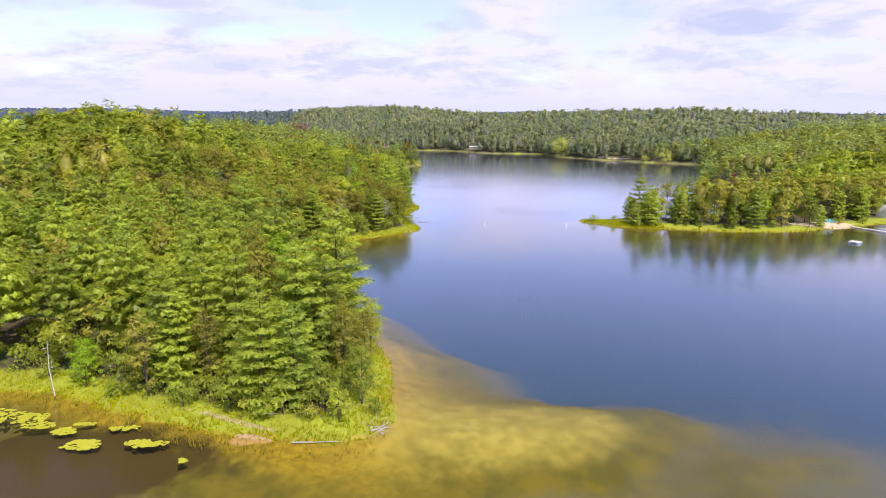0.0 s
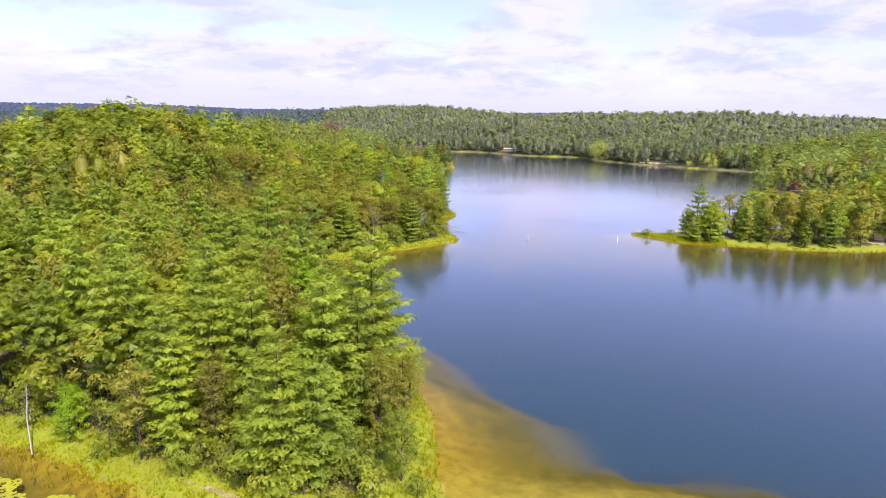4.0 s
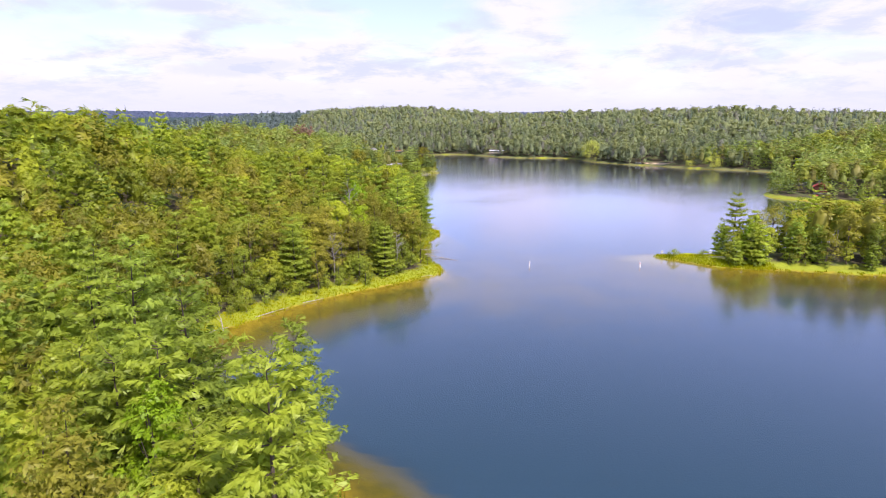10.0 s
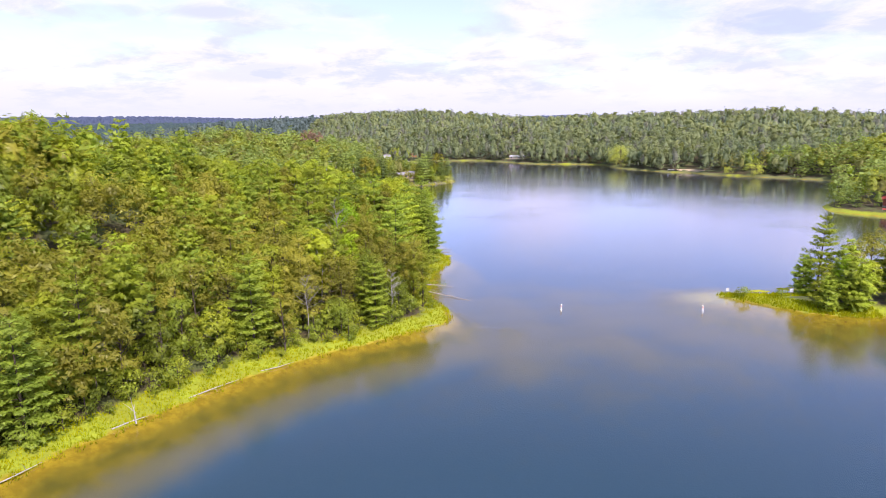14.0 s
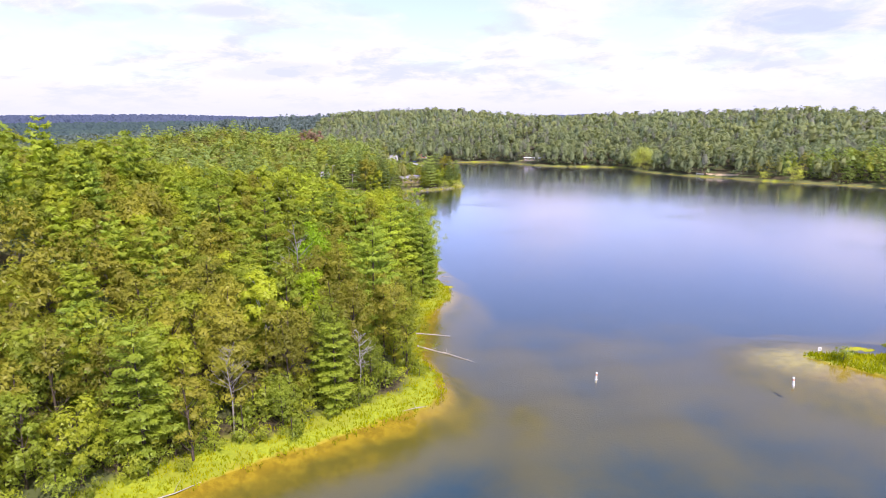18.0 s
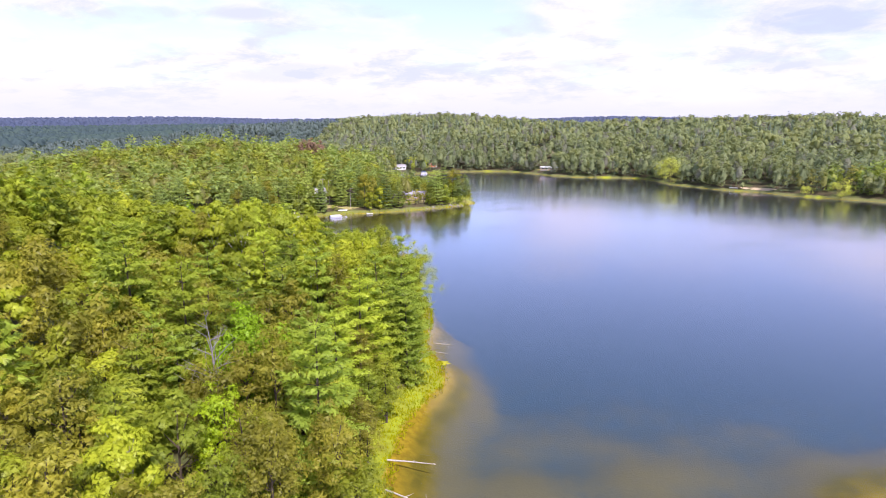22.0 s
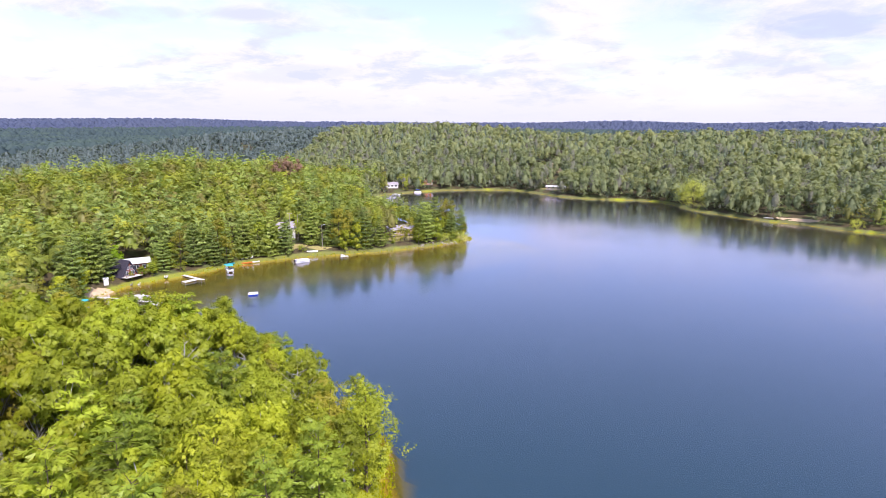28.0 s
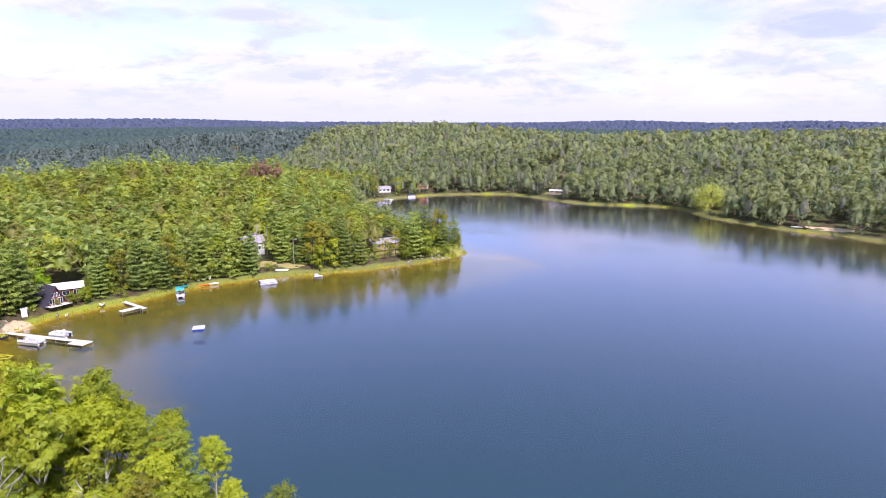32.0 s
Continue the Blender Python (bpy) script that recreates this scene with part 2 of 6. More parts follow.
    if cut == "needle":
        # the chart is a fan with its root at the origin: needles part from one another towards the rim
        across, seat, fan, fingers = add("ShaderNodeMath", operation="DIVIDE"), add("ShaderNodeMath", operation="MULTIPLY"), add("ShaderNodeCombineXYZ"), add("ShaderNodeTexNoise")
        link(split.outputs[0], across.inputs[0]), link(both.outputs[0], across.inputs[1])
        link(geo.outputs["Random Per Island"], seat.inputs[0])
        seat.inputs[1].default_value = 91.0
        link(across.outputs[0], fan.inputs[0]), link(seat.outputs[0], fan.inputs[1])
        stretch = add("ShaderNodeMapping")
        stretch.inputs["Scale"].default_value = (grain, 1.0, 1.0)
        link(fan.outputs[0], stretch.inputs["Vector"]), link(stretch.outputs[0], fingers.inputs["Vector"])
        fingers.inputs["Scale"].default_value, fingers.inputs["Detail"].default_value = 1.0, 2.0
        link(both.outputs[0], edge.inputs[0])
        edge.inputs[1].default_value = 0.30
        link(fingers.outputs["Fac"], edge.inputs[2])
        step.inputs[1].default_value = open_at + 0.17
    else:
        third_side, least, inner = (add("ShaderNodeMath", operation=k) for k in ("SUBTRACT", "MINIMUM", "MINIMUM"))
        third_side.inputs[0].default_value = 1.0
        link(both.outputs[0], third_side.inputs[1])
        link(split.outputs[0], least.inputs[0]), link(split.outputs[1], least.inputs[1])
        link(least.outputs[0], inner.inputs[0]), link(third_side.outputs[0], inner.inputs[1])
        link(inner.outputs[0], edge.inputs[0])        # ragged tips: the noise eats in from the rim
        edge.inputs[1].default_value = -0.62
        link(noise_fac(add, link, grain * 1.6, 3.0, 0.7), edge.inputs[2])
        step.inputs[1].default_value = open_at - 0.15
    link(edge.outputs[0], step.inputs[0])
    link(step.outputs[0], hole.inputs[0]), link(mg.outputs[0], hole.inputs[1]), link(open_air.outputs[0], hole.inputs[2])
    link(hole.outputs[0], out.inputs["Surface"])
    return m


def water_surface():
    m, add, link = material("lake_water")
    geo = add("ShaderNodeNewGeometry")
    # ripples: fine wind waves, broken into calm and ruffled patches
    fine = noise_fac(add, link, 1.0, 3.0, 0.6, stretch=(0.55, 1.5, 1.0))
    broad = noise_fac(add, link, 0.22, 2.0, 0.5, stretch=(0.7, 1.3, 1.0))
    ruffle = span(add, link, noise_fac(add, link, 0.022, 3.0, 0.55), 0.47, 0.70, 0.12, 0.55)
    b1, b2 = add("ShaderNodeBump"), add("ShaderNodeBump")
    link(ruffle, b1.inputs["Strength"])
    b1.inputs["Distance"].default_value = 0.075
    link(fine, b1.inputs["Height"])
    b2.inputs["Strength"].default_value, b2.inputs["Distance"].default_value = 0.5, 0.035
    link(broad, b2.inputs["Height"]), link(b1.outputs[0], b2.inputs["Normal"])
    gloss = add("ShaderNodeBsdfGlossy")
    gloss.inputs["Roughness"].default_value = 0.12
    gloss.inputs["Color"].default_value = (0.83, 0.82, 1.0, 1)
    link(b2.outputs[0], gloss.inputs["Normal"])
    clear = add("ShaderNodeBsdfTransparent")
    clear.inputs["Color"].default_value = (0.97, 0.94, 0.72, 1)
    deep = add("ShaderNodeBsdfDiffuse")
    deep.inputs["Color"].default_value = (0.05, 0.06, 0.09, 1)
    body = add("ShaderNodeMixShader")
    body.inputs[0].default_value = 0.05
    link(clear.outputs[0], body.inputs[1]), link(deep.outputs[0], body.inputs[2])
    fres = add("ShaderNodeFresnel")
    fres.inputs["IOR"].default_value = 1.33
    link(b2.outputs[0], fres.inputs["Normal"])
    sheen = add("ShaderNodeMapRange")
    link(fres.outputs[0], sheen.inputs["Value"])
    sheen.inputs["From Min"].default_value, sheen.inputs["From Max"].default_value = 0.054, 0.46
    mix = add("ShaderNodeMixShader")
    link(sheen.outputs["Result"], mix.inputs[0]), link(body.outputs[0], mix.inputs[1]), link(gloss.outputs[0], mix.inputs[2])
    out = add("ShaderNodeOutputMaterial")
    link(mix.outputs[0], out.inputs["Surface"])
    return m


def ground_surface():
    """Forest litter and moss on land, grass and sand along the shore; under water sand, then weedy olive and blue that
    carry the water's depth tint.
    """
    m, add, link = material("ground")
    geo = add("ShaderNodeNewGeometry")
    z = add("ShaderNodeSeparateXYZ")
    link(geo.outputs["Position"], z.inputs[0])
    rough = noise_fac(add, link, 0.35, 6.0, 0.6)
    wob = add("ShaderNodeMath", operation="MULTIPLY_ADD")
    link(rough, wob.inputs[0])
    wob.inputs[1].default_value = 1.2
    link(z.outputs[2], wob.inputs[2])
    height = wob.outputs[0]                      # z + 1.2 * noise, about z + 0.6
    litter = blend(add, link, span(add, link, noise_fac(add, link, 1.7, 5.0), 0.35, 0.65), (0.045, 0.036, 0.016), (0.10, 0.075, 0.032))
    litter = blend(add, link, span(add, link, noise_fac(add, link, 0.12, 3.0), 0.45, 0.62), litter, (0.09, 0.11, 0.03))
    grass = blend(add, link, span(add, link, noise_fac(add, link, 2.2, 4.0), 0.3, 0.7), (0.25, 0.310, 0.003), (0.37, 0.430, 0.005))
    grass = blend(add, link, span(add, link, noise_fac(add, link, 0.16, 4.0), 0.42, 0.58, 0.0, 0.40), grass, (0.24, 0.23, 0.008))
    banks = add("ShaderNodeMath", operation="MULTIPLY")
    link(span(add, link, noise_fac(add, link, 0.07, 4.0), 0.26, 0.48), banks.inputs[0]), link(span(add, link, z.outputs[1], 340.0, 520.0, 0.2, 1.0), banks.inputs[1])
    grass = blend(add, link, banks.outputs[0], grass, (0.15, 0.16, 0.05))
    sand = blend(add, link, span(add, link, noise_fac(add, link, 0.9, 5.0), 0.35, 0.65), (0.25, 0.185, 0.006), (0.37, 0.290, 0.015))
    # olive of plants and of deepening water, both put into the bed colour
    weedy_depth = blend(add, link, span(add, link, noise_fac(add, link, 0.25, 5.0), 0.35, 0.65), (0.100, 0.098, 0.010), (0.17, 0.145, 0.012))
    # paler, cleaner sand off the near point
    away, spread, reach = add("ShaderNodeVectorMath", operation="SUBTRACT"), add("ShaderNodeVectorMath", operation="DIVIDE"), add("ShaderNodeVectorMath", operation="LENGTH")
    link(geo.outputs["Position"], away.inputs[0])
    away.inputs[1].default_value, spread.inputs[1].default_value = (17.0, 71.5, 0.0), (29.0, 17.0, 30.0)
    link(away.outputs[0], spread.inputs[0]), link(spread.outputs[0], reach.inputs[0])
    east, size_east, reach_east = add("ShaderNodeVectorMath", operation="SUBTRACT"), add("ShaderNodeVectorMath", operation="DIVIDE"), add("ShaderNodeVectorMath", operation="LENGTH")
    link(geo.outputs["Position"], east.inputs[0])
    east.inputs[1].default_value, size_east.inputs[1].default_value = (51.0, 235.0, 0.0), (9.0, 7.0, 30.0)
    link(east.outputs[0], size_east.inputs[0]), link(size_east.outputs[0], reach_east.inputs[0])
    nearest = add("ShaderNodeMath", operation="MINIMUM")
    link(reach.outputs["Value"], nearest.inputs[0]), link(reach_east.outputs["Value"], nearest.inputs[1])
    sand = blend(add, link, span(add, link, nearest.outputs[0], 1.2, 0.5), sand, blend(add, link, span(add, link, noise_fac(add, link, 0.5, 5.0), 0.35, 0.65), (0.33, 0.295, 0.050), (0.46, 0.410, 0.090)))
    # light lost and scattered in deep water is painted into the bed as blue
    depth_blue = (0.022, 0.074, 0.215)
    shelf = blend(add, link, span(add, link, height, -2.7, -1.2), (0.118, 0.124, 0.128), weedy_depth)
    col = blend(add, link, span(add, link, height, -5.0, -2.4), depth_blue, shelf)
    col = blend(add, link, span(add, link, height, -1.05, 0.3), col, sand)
    col = blend(add, link, span(add, link, height, 0.55, 0.85), col, grass)
    col = blend(add, link, span(add, link, height, 1.5, 2.1), col, litter)
    # darker brown bed in the lily cove
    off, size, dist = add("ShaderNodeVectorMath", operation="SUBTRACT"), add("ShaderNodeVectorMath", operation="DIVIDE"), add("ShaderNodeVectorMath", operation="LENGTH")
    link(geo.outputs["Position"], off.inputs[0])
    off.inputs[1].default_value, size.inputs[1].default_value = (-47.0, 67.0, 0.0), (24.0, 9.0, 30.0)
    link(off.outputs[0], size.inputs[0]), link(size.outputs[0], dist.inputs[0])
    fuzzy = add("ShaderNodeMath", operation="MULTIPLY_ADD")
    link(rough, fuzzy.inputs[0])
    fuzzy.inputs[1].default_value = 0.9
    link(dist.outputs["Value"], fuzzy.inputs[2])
    cove_brown = add("ShaderNodeMath", operation="MULTIPLY")
    link(span(add, link, fuzzy.outputs[0], 1.5, 1.15), cove_brown.inputs[0]), link(span(add, link, z.outputs[2], 0.02, -0.2), cove_brown.inputs[1])
    col = blend(add, link, cove_brown.outputs[0], col, (0.060, 0.040, 0.003))
    b = add("ShaderNodeBsdfPrincipled")
    b.inputs["Roughness"].default_value = 0.95
    link(col, b.inputs["Base Color"])
    bp = add("ShaderNodeBump")
    bp.inputs["Strength"].default_value, bp.inputs["Distance"].default_value = 0.6, 0.15
    link(noise_fac(add, link, 2.5, 6.0), bp.inputs["Height"]), link(bp.outputs[0], b.inputs["Normal"])
    out = add("ShaderNodeOutputMaterial")
    link(b.outputs[0], out.inputs["Surface"])
    return m


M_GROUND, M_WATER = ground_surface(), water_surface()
PINE_TONES = ((0.213, 0.314, 0.038), (0.416, 0.546, 0.065), (0.493, 0.576, 0.041))
RED_TONES = ((0.224, 0.220, 0.027), (0.389, 0.388, 0.041), (0.417, 0.388, 0.041))
OAK_TONES = ((0.173, 0.240, 0.025), (0.365, 0.445, 0.039), (0.533, 0.570, 0.035))
ASPEN_TONES = ((0.314, 0.385, 0.029), (0.466, 0.556, 0.044), (0.482, 0.533, 0.027))
MAPLE_TONES = ((0.260, 0.438, 0.011), (0.409, 0.642, 0.018), (0.502, 0.637, 0.018))
M_WHITE_PINE, M_RED_PINE = leaves("white_pine_needles", *PINE_TONES, cut="needle", grain=11.0, speckle=0.0, mottle=0.25), leaves("red_pine_needles", *RED_TONES, cut="needle", grain=11.0, speckle=0.0, mottle=0.35)
M_OAK, M_ASPEN, M_MAPLE = leaves("broad_leaves", *OAK_TONES, cut="leaf", grain=7.5, speckle=0.12, mottle=0.2), leaves("pale_leaves", *ASPEN_TONES, cut="leaf", grain=7.5, speckle=0.12, mottle=0.2), leaves("bright_maple_leaves", *MAPLE_TONES, cut="leaf", grain=7.5)


def deeper(tones, k=0.92):
    return tuple(tuple(c * k for c in tone) for tone in tones)


WOOD_LEAVES = {"white_pine": leaves("woodland_pine", *deeper(PINE_TONES), cut="needle", grain=11.0, crowns=6.5, speckle=0.0, mottle=0.2, swing=0.48),
               "red_pine": leaves("woodland_red_pine", *RED_TONES, cut="needle", grain=11.0, crowns=6.0, speckle=0.08, mottle=0.2, swing=0.48),
               "oak": leaves("woodland_oak", *deeper(OAK_TONES), cut="leaf", grain=5.0, crowns=7.5, speckle=0.08, mottle=0.2, swing=0.48), "aspen": leaves("woodland_aspen", *deeper(ASPEN_TONES), cut="leaf", grain=5.0, crowns=6.0, speckle=0.08, mottle=0.2, swing=0.48),
               "maple": leaves("woodland_maple", *MAPLE_TONES, cut="leaf", grain=5.0, crowns=6.0, speckle=0.08, mottle=0.2, swing=0.48)}
COOL_TONES = ((0.179, 0.264, 0.075), (0.369, 0.473, 0.123), (0.451, 0.528, 0.106))
M_COOL_PINE = leaves("cool_pine_needles", *COOL_TONES, cut="needle", grain=11.0, speckle=0.0, mottle=0.25)
BAY_LEAVES = {"white_pine": leaves("bay_pine", *COOL_TONES, cut="needle", grain=11.0, crowns=6.5, speckle=0.05, swing=0.40),
              "cool_pine": leaves("bay_cool_pine", *COOL_TONES, cut="needle", grain=11.0, crowns=6.5, speckle=0.05, swing=0.40),
              "red_pine": leaves("bay_red_pine", (0.179, 0.201, 0.055), (0.307, 0.319, 0.076), (0.340, 0.310, 0.076), cut="needle", grain=11.0, crowns=6.0, speckle=0.05, swing=0.40),
              "oak": leaves("bay_oak", (0.170, 0.237, 0.044), (0.340, 0.401, 0.068), (0.452, 0.491, 0.055), cut="leaf", grain=3.4, crowns=7.5, speckle=0.05, swing=0.40),
              "aspen": leaves("bay_aspen", (0.281, 0.327, 0.048), (0.409, 0.450, 0.068), (0.477, 0.491, 0.055), cut="leaf", grain=3.4, crowns=6.0, speckle=0.05, swing=0.40)}
M_RUST = leaves("rusty_leaves", (0.288, 0.180, 0.122), (0.403, 0.259, 0.187), (0.360, 0.216, 0.144), swing=0.1, cut="leaf", grain=2.6)
M_WILLOW = leaves("willow_leaves", (0.44, 0.50, 0.08), (0.60, 0.66, 0.12), (0.62, 0.65, 0.10), swing=0.05, speckle=0.05, cut="leaf", grain=2.6)
# leaves across the lake, with the haze of distance put into their tones
HAZY_LEAVES = {"white_pine": leaves("hazy_pine", (0.154, 0.207, 0.143), (0.210, 0.272, 0.175), (0.196, 0.251, 0.187), patch=0.02, shine=0.0, crowns=8.5, speckle=0.05, grain=1.5, cut="leaf", open_at=0.55, swing=0.2),
              "red_pine": leaves("hazy_red_pine", (0.175, 0.197, 0.149), (0.238, 0.257, 0.175), (0.246, 0.243, 0.187), patch=0.02, shine=0.0, crowns=8.5, speckle=0.05, grain=1.5, cut="leaf", open_at=0.55, swing=0.2),
              "oak": leaves("hazy_oak", (0.196, 0.246, 0.138), (0.280, 0.329, 0.166), (0.294, 0.329, 0.154), patch=0.02, shine=0.0, crowns=9.0, speckle=0.05, grain=1.5, cut="leaf", open_at=0.55, swing=0.2),
              "aspen": leaves("hazy_aspen", (0.230, 0.275, 0.131), (0.308, 0.351, 0.166), (0.329, 0.351, 0.143), patch=0.02, shine=0.0, crowns=8.0, speckle=0.05, grain=1.5, cut="leaf", open_at=0.55, swing=0.2)}
# haze and cloud shade on the north hill are mixed into its leaf colour
M_NORTH_HILL = leaves("hazy_hill_canopy", (0.132, 0.180, 0.180), (0.180, 0.234, 0.222), (0.180, 0.228, 0.216), patch=0.01, shine=0.0, crowns=9.0, speckle=0.05, grain=1.2, cut="leaf", open_at=0.56, swing=0.25)
# aerial haze painted into the canopy colours, bluest at the horizon
M_DISTANT = leaves("distant_haze_canopy", (0.076, 0.114, 0.130), (0.089, 0.132, 0.140), (0.104, 0.153, 0.130), patch=0.0022, shine=0.0, crowns=60.0, speckle=0.0, grain=0.3, swing=0.12)
M_HORIZON = leaves("horizon_haze_canopy", (0.102, 0.128, 0.212), (0.111, 0.140, 0.225), (0.128, 0.153, 0.230), patch=0.001, shine=0.0, crowns=120.0, speckle=0.0, grain=0.2, swing=0.1)
M_GRASS = leaves("shore_grass", (0.250, 0.285, 0.004), (0.390, 0.430, 0.006), (0.440, 0.430, 0.006), patch=0.3, shine=0.0, crowns=4.0, swing=0.25, speckle=0.0)
M_REED = leaves("olive_reeds", (0.22, 0.20, 0.015), (0.34, 0.32, 0.020), (0.38, 0.32, 0.020), patch=0.3, crowns=3.0, swing=0.25, speckle=0.0)
M_LILY = leaves("lily_pads", (0.42, 0.45, 0.03), (0.62, 0.62, 0.05), (0.56, 0.52, 0.05), speckle=0.1, swing=0.1)
M_BARK = plain("bark", (0.11, 0.08, 0.055), 0.9, grain=5.0, vary=0.5, bump=0.8, stretch=(1, 1, 0.2))
M_BIRCH = plain("pale_bark", (0.52, 0.49, 0.43), 0.8, grain=3.0, vary=0.45, bump=0.4, stretch=(1, 1, 2.0))

# ---- plan of the lake ----
# shoreline, west side from the south, round by north to the east
POINT_SHORE = [(-150, -150), (-165, 30), (-110, 74), (-75, 83), (-60, 82.8), (-51.6, 81), (-43.7, 77.2), (-36, 74.2), (-29.7, 72),
               (-22.6, 70.2), (-15.7, 69.2), (-10.6, 69.6), (-7.5, 71.9), (-5.8, 75.7), (-6.7, 82.5), (-7.6, 92.6), (-9.5, 99), (-12.5, 107),
               (-15.5, 115), (-22, 122.5), (-35, 129), (-47, 134), (-54, 141)]
COVE_SHORE = [(-55, 150), (-52, 160), (-47.5, 167), (-42, 177), (-36, 186), (-28.5, 193.8), (-21, 200), (-14, 206), (-9, 210.5), (-6.8, 214),
              (-6.8, 218), (-8.3, 224), (-10.8, 228), (-12.3, 237), (-12.5, 248), (-11, 257), (-8.8, 265), (-9, 273), (-11.5, 279),
              (-13.8, 286), (-14.2, 300), (-15.8, 311), (-19.5, 320), (-29, 329), (-45, 337), (-62, 342), (-80, 351), (-98, 362), (-113, 374)]
BAY_SHORE = [(-121.5, 390), (-122.5, 399), (-120.5, 409.7), (-115, 418.5), (-107.3, 429), (-99.7, 442), (-87, 455), (-76, 463), (-64, 468),
             (-49, 476), (-38.6, 484), (-27, 493), (-14.8, 508), (-15.5, 516), (-30, 530), (-52, 556), (-77, 595), (-95, 640), (-94, 678)]
FAR_SHORE = [(-80, 697), (-62, 716), (-38, 731), (4, 737), (29, 713), (43, 695), (65, 682), (100, 677), (114, 662), (119, 632), (129, 614),
             (147, 587), (163, 577), (173, 562), (187, 550), (212, 532), (232, 508), (226, 465), (200, 430), (170, 402), (157, 386)]
EAST_SHORE = [(153.5, 370), (165, 357), (180, 345), (184, 318), (165, 288), (130, 262), (100, 248), (78, 237), (65, 235.2), (55, 235.4), (53.2, 234.2),
              (55.8, 231), (59.6, 227.2), (64.5, 222.5), (72, 218.8), (83, 217), (100, 213), (121, 213), (141, 219.7), (152, 223.4), (167, 231), (205, 240),
              (270, 225), (310, 140), (280, 0), (200, -150), (30, -230)]


def rounded(points, steps=4):
    """A closed smooth line through the plan's points."""
    p = np.array(points, float)
    a, b, c, d = np.roll(p, 1, 0), p, np.roll(p, -1, 0), np.roll(p, -2, 0)
    out = [0.5 * (2 * b + (c - a) * t + (2 * a - 5 * b + 4 * c - d) * t * t + (3 * b - a - 3 * c + d) * t ** 3)
           for t in np.arange(steps) / steps]
    return np.stack(out, 1).reshape(-1, 2)


LAKE = rounded(POINT_SHORE + COVE_SHORE + BAY_SHORE + FAR_SHORE + EAST_SHORE)


def shore_distance(x, y):
    """Metres from the shoreline: positive on land, negative on the lake."""
    x, y = np.asarray(x, float).ravel(), np.asarray(y, float).ravel()
    out = np.empty(len(x))
    a, b = LAKE, np.roll(LAKE, -1, 0)
    ab = b - a
    size = (ab ** 2).sum(1) + 1e-9
    for i in range(0, len(x), 4000):
        px, py = x[i:i + 4000, None], y[i:i + 4000, None]
        t = np.clip(((px - a[:, 0]) * ab[:, 0] + (py - a[:, 1]) * ab[:, 1]) / size, 0, 1)
        d = np.sqrt(((px - a[:, 0] - t * ab[:, 0]) ** 2 + (py - a[:, 1] - t * ab[:, 1]) ** 2).min(1))
        cross = (a[:, 1] > py) != (b[:, 1] > py)
        at = a[:, 0] + (py - a[:, 1]) * ab[:, 0] / np.where(np.abs(ab[:, 1]) < 1e-9, 1e-9, ab[:, 1])
        inside = ((cross & (px < at)).sum(1) % 2) == 1
        out[i:i + 4000] = np.where(inside, -d, d)
    return out


def smooth(v, lo, hi):
    t = np.clip((v - lo) / (hi - lo), 0, 1)
    return t * t * (3 - 2 * t)


def waves(x, y, size, seed):
    """Gentle rolling field of about -1 to 1."""
    r = np.random.default_rng(seed)
    out = 0
    for k in range(7):
        a, p, s = r.uniform(0, 2 * math.pi), r.uniform(0, 2 * math.pi), size * r.uniform(0.55, 1.7)
        out = out + np.sin((x * math.cos(a) + y * math.sin(a)) * 2 * math.pi / s + p)
    return out / 4.0


# hills: centre, height, half widths
HILLS = [(-127, 246, 24, 50, 60), (-130, 172, 7, 50, 46), (-235, 130, 3, 80, 80), (-190, 545, 14, 75, 75), (-70, 975, 31, 170, 105), (-310, 1050, 24, 180, 120), (120, 860, 19, 220, 90),
         (300, 760, 24, 170, 130), (560, 640, 24, 200, 200), (320, 430, 14, 90, 120), (-330, 330, 10, 120, 120), (-120, 625, 9, 60, 60)]
# sand banks under water: centre, half widths, depth of the crown
BANKS = [(8, 72, 25, 11, 0.6), (18, 77, 14, 9, 0.7), (34, 67, 27, 16, 2.3), (-14, 62, 20, 9, 1.5), (-47, 68, 17, 9, 0.4), (-50, 66, 30, 14, 2.6), (50, 236, 5.5, 3.6, 0.60), (57, 228, 9, 5, 1.3), (22, 228, 58, 36, 3.4),
         (-4.5, 217, 3.5, 8, 1.7), (0, 508, 14, 7, 0.6), (-105, 385, 24, 26, 1.6)]


